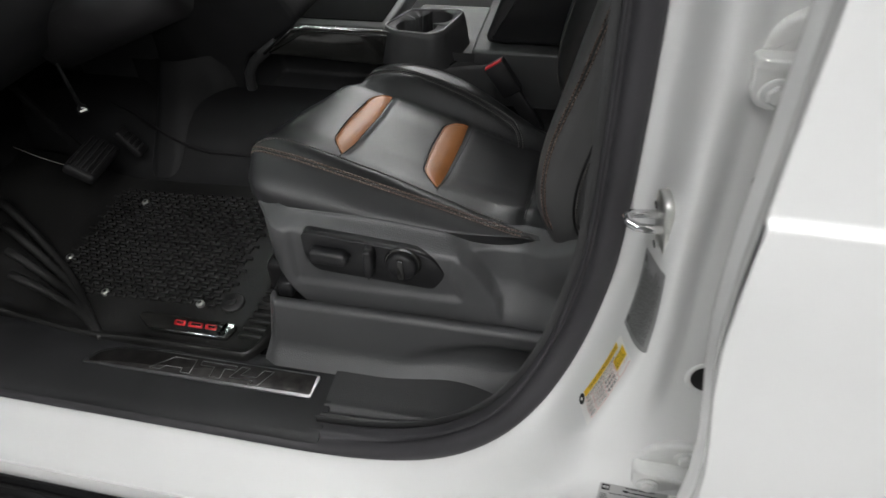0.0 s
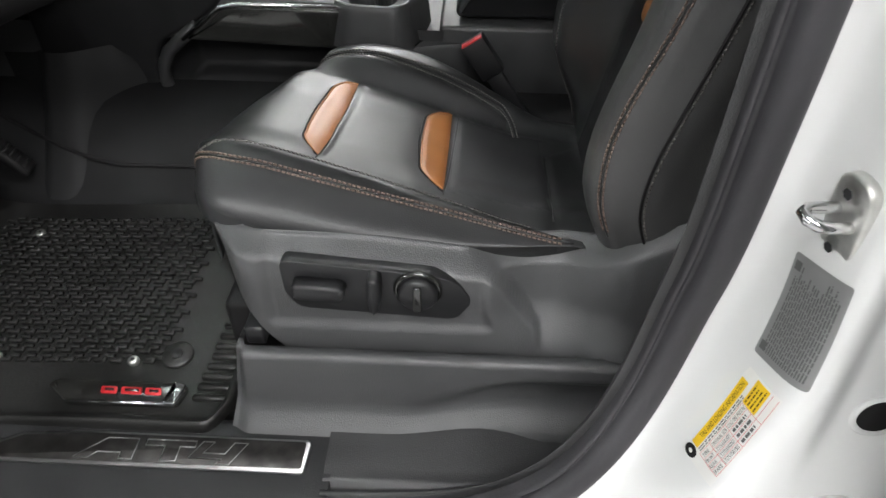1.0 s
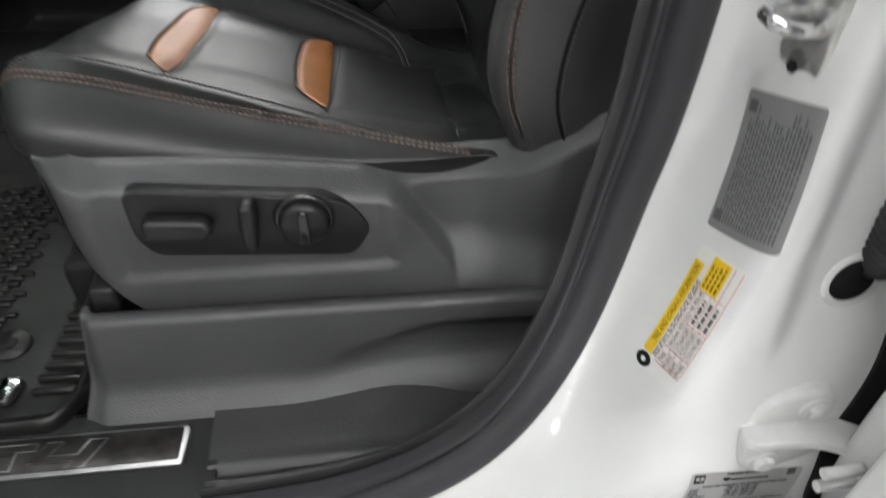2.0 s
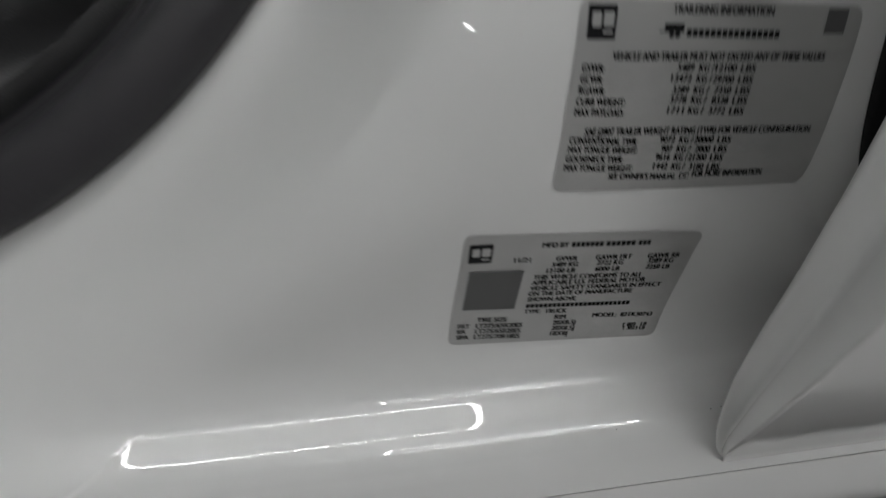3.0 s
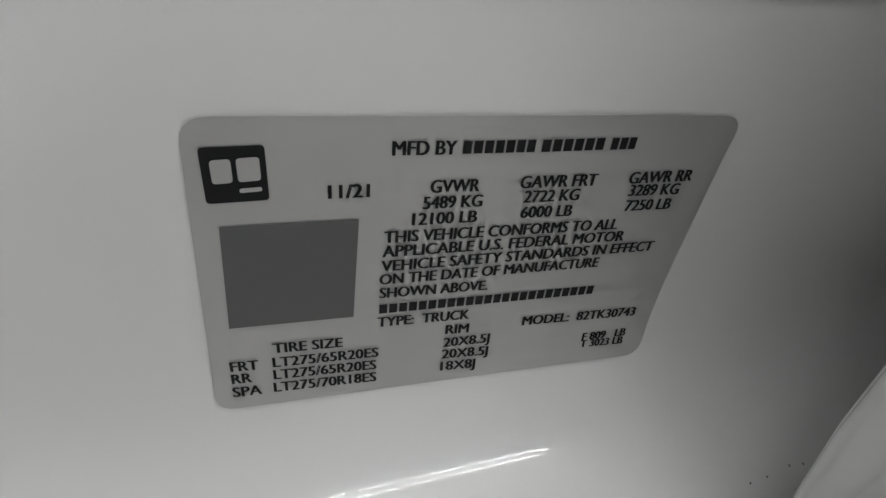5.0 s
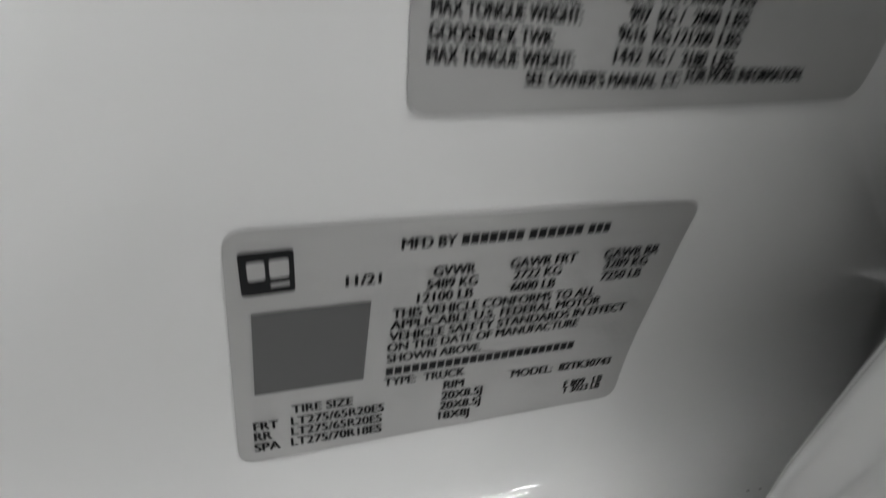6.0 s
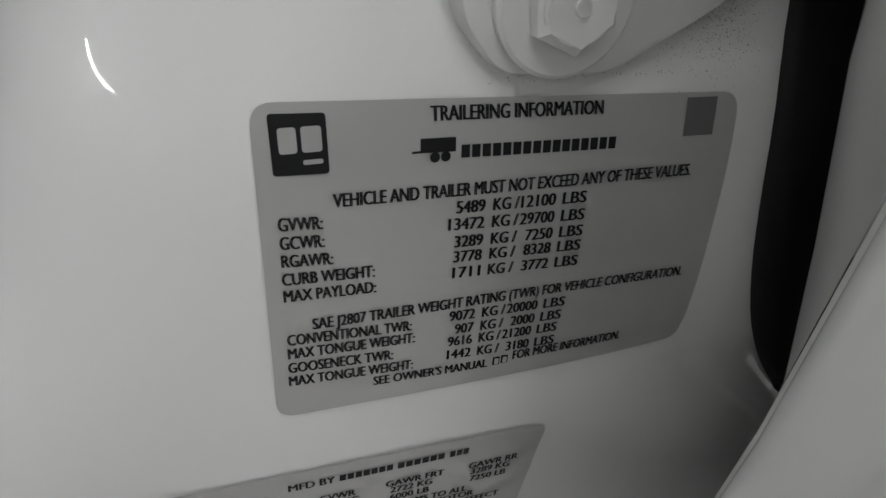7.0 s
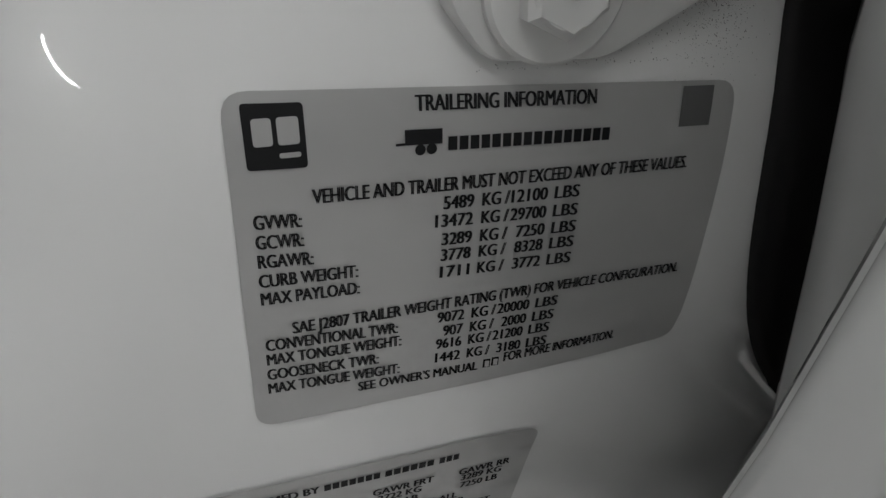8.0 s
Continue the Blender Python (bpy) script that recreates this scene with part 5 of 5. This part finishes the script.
loop = [(-0.009, 0.004, 0.005), (-0.009, -0.022, 0.005), (-0.0085, -0.031, 0.005), (-0.004, -0.038, 0.004), (0.003, -0.038, 0.002), (0.0085, -0.031, 0.0), (0.009, -0.022, -0.001), (0.009, 0.004, -0.002)]
b = tube([(x, y, z - 0.26 * y) for x, y, z in loop], 0.0049, 12)
b.transform(SM)
part("latch_loop", b, CHROME, striker)

# ---- wiring boot and hole in the pillar ----
boot = thing("wiring_boot", "black corrugated rubber wiring boot between pillar and door", "wiring boot", (0.13, 0.07, 1.02))
bm = bmesh.new()
path = [Vector(p) for p in ((0.126, 0.050, 1.012), (0.133, 0.038, 1.026), (0.131, 0.031, 1.045), (0.126, 0.028, 1.063), (0.126, 0.027, 1.080), (0.132, 0.028, 1.097), (0.142, 0.030, 1.115), (0.152, 0.032, 1.137))]
dense = []
for a, c in zip(path, path[1:]):
    for k in range(9):
        dense.append(a.lerp(c, k / 9))
for _ in range(12):
    dense = [dense[0]] + [(a + b * 2 + c) / 4 for a, b, c in zip(dense, dense[1:], dense[2:])] + [dense[-1]]
rings = []
for i, p in enumerate(dense):
    d = (dense[min(i + 1, len(dense) - 1)] - dense[max(i - 1, 0)]).normalized()
    s = d.cross(Vector((0, 1, 0.2))).normalized()
    w = s.cross(d)
    r = (0.0200, 0.0190, 0.0164)[i % 3] * (0.62 + 0.38 * smooth(0, 14, i))
    rings.append([bm.verts.new(p + r * (math.cos(k * math.pi / 8) * s + math.sin(k * math.pi / 8) * w)) for k in range(16)])
for a, c in zip(rings, rings[1:]):
    for k in range(16):
        bm.faces.new((a[k], a[(k + 1) % 16], c[(k + 1) % 16], c[k]))
part("bellows", finish(bm), BELLOWS, boot)
part("connector", prism(rounded([(0.113, 1.139), (0.146, 1.146), (0.128, 1.248), (0.098, 1.244)], 0.006), 0.024, 0.052, 0.004, 2), BLACK_RUBBER, boot, "black plastic connector block")
# Black disc laid over the hole to paint its dark inside
part("hole_dark", disc((0.1165, 0.0345, 1.0085), (0, -1, 0.16), 0.0162, 0.006, 28, 0.001), BLACK_RUBBER, boot)
part("hole_rim", disc((0.1165, 0.0340, 1.0085), (0, -1, 0.16), 0.0215, 0.0066, 36, 0.0015, inner=0.0172), PAINT, boot, "white painted rim of the hole")

# ---- labels on the pillar ----
def drape(x, z, lift):
    hit, nor, _, _ = SIDE_TREE.ray_cast(Vector((x, -0.2, z)), Vector((0, 1, 0)))
    return Vector((hit.x, hit.y - lift, hit.z))


def sheet_on(place, outline, mat, name, parent, n=0.004, label=""):
    """A thin printed sheet with round corners; place(u, v) gives the surface."""
    bm = bmesh.new()
    f = bm.faces.new([bm.verts.new((u, v, 0)) for u, v in outline])
    us, vs = [p[0] for p in outline], [p[1] for p in outline]
    u = min(us) + n
    while u < max(us):
        bmesh.ops.bisect_plane(bm, geom=bm.verts[:] + bm.edges[:] + bm.faces[:], plane_co=(u, 0, 0), plane_no=(1, 0, 0))
        u += n
    v = min(vs) + n
    while v < max(vs):
        bmesh.ops.bisect_plane(bm, geom=bm.verts[:] + bm.edges[:] + bm.faces[:], plane_co=(0, v, 0), plane_no=(0, 1, 0))
        v += n
    for w in bm.verts:
        w.co = place(w.co.x, w.co.y)
    return part(name, face_out(finish(bm), (0, -1, 0)), mat, parent, label)


def printed(place, items, parent, mat=INK):
    """Lines of writing: (text, x0, x1, z0, z1, capital height); '#' stands for a row of plain bars."""
    for text, x0, x1, z0, z1, h in items:
        h = min(h, 0.0024)
        bm = bmesh.new()
        if text.startswith("#"):
            n = max(2, round((x1 - x0) / (h * 0.78)))
            w = (x1 - x0) / n
            for i in range(n):
                a, b2 = x0 + i * w + w * 0.10, x0 + (i + 1) * w - w * 0.10
                za, zb = (z0 + (z1 - z0) * (k - x0) / (x1 - x0) for k in (a, b2))
                bm.faces.new([bm.verts.new(place(*q)) for q in ((a, za), (b2, zb), (b2, zb + h * 0.92), (a, za + h * 0.92))])
            nm = "print_bar"
        else:
            vs, fs = write(text, x1 - x0, h)
            made = [bm.verts.new(place(x0 + a, z0 + (z1 - z0) * a / (x1 - x0) + c)) for a, c in vs]
            heavy = [bm.verts.new(place(x0 + a + 0.10 * h, z0 + (z1 - z0) * a / (x1 - x0) + c) + Vector((0, -0.00006, 0))) for a, c in vs]
            for f in fs:
                for row in (made, heavy):
                    try:
                        bm.faces.new([row[i] for i in f])
                    except ValueError:
                        pass
            nm = "writing"
        part(nm, bm, mat, parent)


def patch(place, corners, name, mat, parent, label=""):
    return sheet_on(place, corners, mat, name, parent, 0.004, label)


rnd = random.Random(7)
speck_bm = bmesh.new()
spots = [(0.114, 0.6865), (0.126, 0.6875), (0.130, 0.6872), (0.131, 0.684), (0.070, 0.684), (0.119, 0.6868)]
spots += [(rnd.gauss(0.117, 0.0045), rnd.gauss(0.8655, 0.0050)) for _ in range(800)]
spots += [(rnd.uniform(0.070, 0.112), 0.8563 + abs(rnd.gauss(0.0, 0.0006))) for _ in range(60)]
spots += [(rnd.uniform(0.096, 0.112), rnd.gauss(0.860, 0.0016)) for _ in range(60)]
for x, z in spots:
    r = rnd.uniform(0.00003, 0.00012) if len(speck_bm.verts) > 40 else 0.00024
    bm_ring = [speck_bm.verts.new(drape(x + r * math.cos(k * math.pi / 3), z + r * rnd.uniform(0.6, 1.2) * math.sin(k * math.pi / 3), 0.0004)) for k in range(6)]
    speck_bm.faces.new(bm_ring)
tagged(part("dirt_specks", face_out(speck_bm, (0, -1, 0)), INK_GREY, truck), "tiny dark specks of dirt on the paint", kind="stuff")

LIFT, PRINT = 0.0005, 0.0007
trailer_label = thing("trailering_label", "silver trailering information label stuck on the white pillar", "label", (0.078, -0.0105, 0.825))
sheet_on(lambda u, v: drape(u, v, LIFT), rounded([(0.0305, 0.7945), (0.1248, 0.7910), (0.1225, 0.8523), (0.0315, 0.8558)], 0.004), SILVER, "sheet", trailer_label)
TRAILER_TEXT = [
    ("TRAILERING INFORMATION", 0.0596, 0.0919, 0.8513, 0.8502, 0.0028),
    ("#", 0.0648, 0.0956, 0.8448, 0.8437, 0.0029),
    ("VEHICLE AND TRAILER MUST NOT EXCEED ANY OF THESE VALUES.", 0.0429, 0.1137, 0.8385, 0.8366, 0.0030),
    ("GVWR:", 0.0339, 0.0409, 0.8354, 0.8349, 0.0025),
    ("GCWR:", 0.0339, 0.0410, 0.8320, 0.8315, 0.0026),
    ("RGAWR:", 0.0339, 0.0423, 0.8286, 0.8279, 0.0027),
    ("CURB WEIGHT:", 0.0337, 0.0495, 0.8250, 0.8241, 0.0028),
    ("MAX PAYLOAD:", 0.0337, 0.0497, 0.8216, 0.8207, 0.0029),
    ("SAE J2807 TRAILER WEIGHT RATING (TWR) FOR VEHICLE CONFIGURATION.", 0.0382, 0.1184, 0.8148, 0.8122, 0.0032),
    ("CONVENTIONAL TWR:", 0.0336, 0.0566, 0.8121, 0.8105, 0.0027),
    ("MAX TONGUE WEIGHT:", 0.0335, 0.0573, 0.8090, 0.8074, 0.0028),
    ("GOOSENECK TWR:", 0.0333, 0.0530, 0.8057, 0.8042, 0.0029),
    ("MAX TONGUE WEIGHT:", 0.0332, 0.0571, 0.8025, 0.8007, 0.0030),
    ("SEE OWNER'S MANUAL", 0.0492, 0.0736, 0.7984, 0.7968, 0.0022),
    ("FOR MORE INFORMATION.", 0.0796, 0.1070, 0.7973, 0.7959, 0.0024),
]
WEIGHTS = [
    ("5489", "12100", 0.0907, 0.8346, 0.8336),
    ("13472", "29700", 0.0909, 0.8313, 0.8299),
    ("3289", "7250", 0.0911, 0.8277, 0.8264),
    ("3778", "8328", 0.0912, 0.8245, 0.8231),
    ("1711", "3772", 0.0912, 0.8210, 0.8195),
    ("9072", "20000", 0.0902, 0.8109, 0.8094),
    ("907", "2000", 0.0899, 0.8076, 0.8060),
    ("9616", "21200", 0.0894, 0.8046, 0.8028),
    ("1442", "3180", 0.0893, 0.8012, 0.7993),
]
for kg, lb, right, z0, z1 in WEIGHTS:
    # figures end in line with one another, like typed columns
    spread = 1 + (right - 0.0905) / 0.0255
    for text, x0, x1 in ((kg, 0.0697 - 0.00133 * len(kg), 0.0697), ("KG", 0.0714, 0.0747), ("/", 0.0756, 0.0764),
                         (lb, 0.0838 - 0.00138 * len(lb), 0.0838), ("LBS", 0.0854, 0.0903)):
        x0, x1 = (0.065 + (x - 0.065) * spread for x in (x0, x1))
        za, zb = (z0 + (z1 - z0) * (x - 0.0645) / (right - 0.0645) for x in (x0, x1))
        TRAILER_TEXT.append((text, x0, x1, za, zb, 0.0024))
on_print = lambda u, v: drape(u, v, PRINT)
printed(on_print, TRAILER_TEXT, trailer_label)
def maker_mark(x, z, w, h, parent, place_hi):
    """The maker's square mark as plain shapes."""
    patch(on_print, rounded([(x, z), (x + w, z - 0.0003), (x + w, z + h - 0.0003), (x, z + h)], 0.0007), "mark_field", INK, parent)
    for a, b2, c, d in ((0.14, 0.36, 0.46, 0.78), (0.54, 0.36, 0.90, 0.78), (0.54, 0.16, 0.90, 0.24)):
        patch(place_hi, rounded([(x + w * a, z + h * b2), (x + w * c, z + h * b2), (x + w * c, z + h * d), (x + w * a, z + h * d)], 0.0006), "mark_shape", SILVER, parent)


higher = lambda u, v: drape(u, v, PRINT + 0.0002)
maker_mark(0.0340, 0.8447, 0.0087, 0.0094, trailer_label, higher)
patch(on_print, [(0.1103, 0.8447), (0.1173, 0.8445), (0.1173, 0.8517), (0.1103, 0.8519)], "code_field", INK_GREY, trailer_label, "plain dark printed square")
patch(on_print, [(0.0578, 0.8462), (0.0640, 0.8460), (0.0640, 0.8484), (0.0578, 0.8486)], "trailer_icon", INK, trailer_label)
patch(on_print, [(0.0563, 0.8462), (0.0578, 0.8462), (0.0578, 0.8466), (0.0563, 0.8466)], "trailer_icon", INK, trailer_label)
for cx in (0.0603, 0.0622):
    patch(on_print, [(cx + 0.0009 * math.cos(k * math.pi / 6), 0.8453 + 0.0009 * math.sin(k * math.pi / 6)) for k in range(12)], "trailer_icon", INK, trailer_label)
for a in (0.0750, 0.0769):
    patch(on_print, [(a, 0.7969), (a + 0.0016, 0.7967), (a + 0.0016, 0.7989), (a, 0.7991)], "book_icon", INK, trailer_label)
    patch(higher, [(a + 0.0003, 0.7972), (a + 0.0013, 0.7970), (a + 0.0013, 0.7986), (a + 0.0003, 0.7988)], "book_icon", SILVER, trailer_label)

cert_label = thing("certification_label", "silver vehicle certification label stuck low on the white pillar", "label", (0.045, -0.005, 0.747))
sheet_on(lambda u, v: drape(u, v, LIFT), rounded([(0.0000, 0.7200), (0.0900, 0.7142), (0.0930, 0.7726), (0.0026, 0.7785)], 0.004), SILVER, "sheet", cert_label)
CERT_TEXT = [
    ("MFD BY", 0.0310, 0.0409, 0.7704, 0.7697, 0.0026),
    ("#", 0.0419, 0.0544, 0.7697, 0.7689, 0.0027),
    ("#", 0.0552, 0.0669, 0.7688, 0.7682, 0.0029),
    ("#", 0.0679, 0.0730, 0.7681, 0.7678, 0.0028),
    ("11/21", 0.0215, 0.0276, 0.7639, 0.7635, 0.0027),
    ("GVWR", 0.0374, 0.0455, 0.7631, 0.7625, 0.0024),
    ("5489 KG", 0.0364, 0.0464, 0.7601, 0.7594, 0.0025),
    ("12100 LB", 0.0348, 0.0459, 0.7571, 0.7563, 0.0026),
    ("GAWR FRT", 0.0528, 0.0671, 0.7622, 0.7612, 0.0025),
    ("2722 KG", 0.0540, 0.0644, 0.7592, 0.7585, 0.0025),
    ("6000 LB", 0.0540, 0.0638, 0.7560, 0.7552, 0.0026),
    ("GAWR RR", 0.0737, 0.0869, 0.7608, 0.7600, 0.0026),
    ("3289 KG", 0.0745, 0.0851, 0.7581, 0.7573, 0.0025),
    ("7250 LB", 0.0747, 0.0845, 0.7548, 0.7541, 0.0026),
    ("THIS VEHICLE CONFORMS TO ALL", 0.0303, 0.0743, 0.7541, 0.7508, 0.0026),
    ("APPLICABLE U.S. FEDERAL MOTOR", 0.0301, 0.0766, 0.7511, 0.7477, 0.0027),
    ("VEHICLE SAFETY STANDARDS IN EFFECT", 0.0300, 0.0842, 0.7480, 0.7441, 0.0027),
    ("ON THE DATE OF MANUFACTURE", 0.0298, 0.0728, 0.7450, 0.7418, 0.0028),
    ("SHOWN ABOVE.", 0.0299, 0.0502, 0.7418, 0.7400, 0.0027),
    ("#", 0.0298, 0.0740, 0.7380, 0.7345, 0.0036),
    ("TYPE:  TRUCK", 0.0297, 0.0474, 0.7347, 0.7331, 0.0029),
    ("MODEL:  82TK30743", 0.0593, 0.0858, 0.7288, 0.7262, 0.0029),
    ("RIM", 0.0431, 0.0477, 0.7299, 0.7294, 0.0027),
    ("20X8.5J", 0.0429, 0.0525, 0.7265, 0.7257, 0.0028),
    ("20X8.5J", 0.0428, 0.0525, 0.7234, 0.7223, 0.0029),
    ("18X8J", 0.0427, 0.0500, 0.7202, 0.7194, 0.0028),
    ("TIRE SIZE", 0.0111, 0.0232, 0.7323, 0.7311, 0.0026),
    ("LT275/65R20ES", 0.0108, 0.0299, 0.7288, 0.7270, 0.0028),
    ("LT275/65R20ES", 0.0107, 0.0295, 0.7257, 0.7238, 0.0029),
    ("LT275/70R18ES", 0.0105, 0.0295, 0.7225, 0.7206, 0.0030),
    ("FRT", 0.0036, 0.0082, 0.7294, 0.7289, 0.0026),
    ("RR", 0.0035, 0.0068, 0.7263, 0.7260, 0.0027),
    ("SPA", 0.0033, 0.0082, 0.7230, 0.7226, 0.0027),
    ("F 809   LB", 0.0743, 0.0849, 0.7214, 0.7207, 0.0021),
    ("T 3023 LB", 0.0742, 0.0847, 0.7195, 0.7185, 0.0020),
]
printed(on_print, CERT_TEXT, cert_label)
maker_mark(0.0045, 0.7650, 0.0086, 0.0090, cert_label, higher)
patch(on_print, [(0.0046, 0.7398), (0.0254, 0.7382), (0.0262, 0.7595), (0.0056, 0.7608)], "code_field", INK_GREY, cert_label, "plain dark printed square")


def jamb_place(center, du, dv, lift):
    """A place on the pillar's front face, pushed on to it along the truck's length."""
    c, du, dv = Vector(center), Vector(du), Vector(dv)

    def fn(u, v):
        p = c + du * u + dv * v
        hit, nor, _, _ = SIDE_TREE.ray_cast(p + Vector((-0.08, -0.03, 0)), Vector((0.08, 0.03, 0)).normalized())
        out = Vector((-0.936, -0.351, 0))
        gap = (hit - p).dot(out) if hit is not None else 0.0
        return p + out * (max(-0.02, gap) + lift)
    return fn


def bars(place, u0, u1, v0, v1, n, mat, parent, fill=0.5, seed=1, words=0.0):
    """Rows of unreadable small print as plain bars, broken into words where words gives their length."""
    rnd = random.Random(seed)
    dv = (v1 - v0) / n
    for i in range(n):
        end = u0 + (u1 - u0) * rnd.uniform(0.80, 1.0)
        a, b2 = v0 + dv * (i + 0.5 - fill / 2), v0 + dv * (i + 0.5 + fill / 2)
        bm = bmesh.new()
        u = u0
        while u < end - 1e-4:
            w = min(end, u + (rnd.uniform(0.5, 1.6) * words if words else end - u))
            m = max(1, round((w - u) / 0.006))
            top = [bm.verts.new(place(u + (w - u) * k / m, a)) for k in range(m + 1)]
            low = [bm.verts.new(place(u + (w - u) * k / m, b2)) for k in range(m + 1)]
            for k in range(m):
                bm.faces.new((top[k], top[k + 1], low[k + 1], low[k]))
            u = w + 0.0011
        part("print_bar", face_out(bm, (-0.5, -1, 0)), mat, parent)


grey_label = thing("pillar_data_label", "grey printed data label on the pillar below the striker", "label", (0.045, 0.069, 1.075))
U, V = Vector((0.0035, -0.058, 0.014)), Vector((0.011, 0.020, 0.093))
GU, GV = U.length, V.length
gp = lambda lift: jamb_place((0.045, 0.069, 1.0755), U.normalized(), V.normalized(), lift)
sheet_on(gp(0.0006), rounded([(-GU / 2, -GV / 2), (GU / 2, -GV / 2), (GU / 2, GV / 2), (-GU / 2, GV / 2)], 0.003), GREYLABEL, "sheet", grey_label)
gq = gp(0.0010)
bars(lambda u, v: gq(v, u), -GV / 2 + 0.006, GV / 2 - 0.006, -GU / 2 + 0.006, GU / 2 - 0.004, 19, INK_GREY, grey_label, 0.5, 4, 0.006)
for v0 in (-GV / 2 + 0.006, GV / 2 - 0.014):
    patch(gq, [(-GU / 2 + 0.003, v0), (-GU / 2 + 0.010, v0), (-GU / 2 + 0.010, v0 + 0.008), (-GU / 2 + 0.003, v0 + 0.008)], "code_field", INK_GREY, grey_label)

placard = thing("tire_placard", "white and yellow tire and loading label on the pillar", "label", (0.022, 0.055, 0.965))
A = Vector((0.006, 0.065, 0.923))
L = Vector((0.275, 0.165, 0.945)).normalized()
W = Vector((-0.03, -0.985, 0.165)) * 1.1
pp = lambda lift: jamb_place(A, L, W, lift)
p0, p1, p2 = pp(0.0005), pp(0.0008), pp(0.0011)
sheet_on(p0, [(-0.012, 0.010), (-0.008, 0.001), (0.083, 0.0), (0.092, 0.002), (0.092, 0.042), (-0.012, 0.042)], PAPER, "sheet", placard)
patch(p1, [(0.0, 0.001), (0.080, 0.001), (0.080, 0.010), (0.0, 0.010)], "yellow_band", YELLOW, placard)
patch(p1, [(0.064, 0.015), (0.090, 0.015), (0.090, 0.031), (0.064, 0.031)], "yellow_field", YELLOW, placard)


def placard_writing(text, u0, u1, v, h, mat=INK, place=p2):
    vs, fs = write(text, u1 - u0, h)
    bm = bmesh.new()
    made = [bm.verts.new(place(u0 + a, v - c)) for a, c in vs]
    for f in fs:
        try:
            bm.faces.new([made[i] for i in f])
        except ValueError:
            pass
    part("writing", bm, mat, placard)


placard_writing("TIRE AND LOADING INFORMATION", 0.010, 0.077, 0.0078, 0.0045)
bars(p2, 0.066, 0.088, 0.016, 0.030, 4, INK, placard, 0.35, 7, 0.004)
bars(p1, 0.001, 0.080, 0.0106, 0.0150, 2, INK_GREY, placard, 0.5, 8, 0.005)
for text, u0, u1, v in (("TIRE", 0.001, 0.009, 0.0212), ("ORIGINAL SIZE", 0.0145, 0.035, 0.0212), ("COLD TIRE PRESSURE", 0.0375, 0.0625, 0.0212),
                        ("FRONT", 0.0, 0.0108, 0.0272), ("REAR", 0.0, 0.0092, 0.0330), ("SPARE", 0.0, 0.0108, 0.0388),
                        ("LT275/65R20ES", 0.0142, 0.0345, 0.0272), ("LT275/65R20ES", 0.0142, 0.0345, 0.0330), ("LT275/70R18ES", 0.0142, 0.0345, 0.0388)):
    placard_writing(text, u0, u1, v, 0.0034)
for i in range(3):
    bars(p2, 0.039, 0.061, 0.0240 + i * 0.0058, 0.0270 + i * 0.0058, 1, INK_GREY, placard, 0.9, 9 + i, 0.004)
for v in (0.0155, 0.0222, 0.0280, 0.0338, 0.0400):
    patch(p1, [(-0.001, v), (0.063 if v < 0.03 else 0.090, v), (0.063 if v < 0.03 else 0.090, v + 0.0004), (-0.001, v + 0.0004)], "red_rule", REDLINE, placard)
for u in (-0.001, 0.013, 0.036, 0.063):
    patch(p1, [(u, 0.0155), (u + 0.0004, 0.0155), (u + 0.0004, 0.0404), (u, 0.0404)], "red_rule", REDLINE, placard)
wheel = [(-0.0065 + 0.0055 * math.cos(k * math.pi / 10), 0.0065 + 0.0075 * math.sin(k * math.pi / 10)) for k in range(20)]
patch(p1, wheel, "wheel_icon", INK, placard)
patch(p2, [(-0.0065 + 0.0018 * math.cos(k * math.pi / 8), 0.0065 + 0.0024 * math.sin(k * math.pi / 8)) for k in range(16)], "wheel_icon", PAPER, placard)
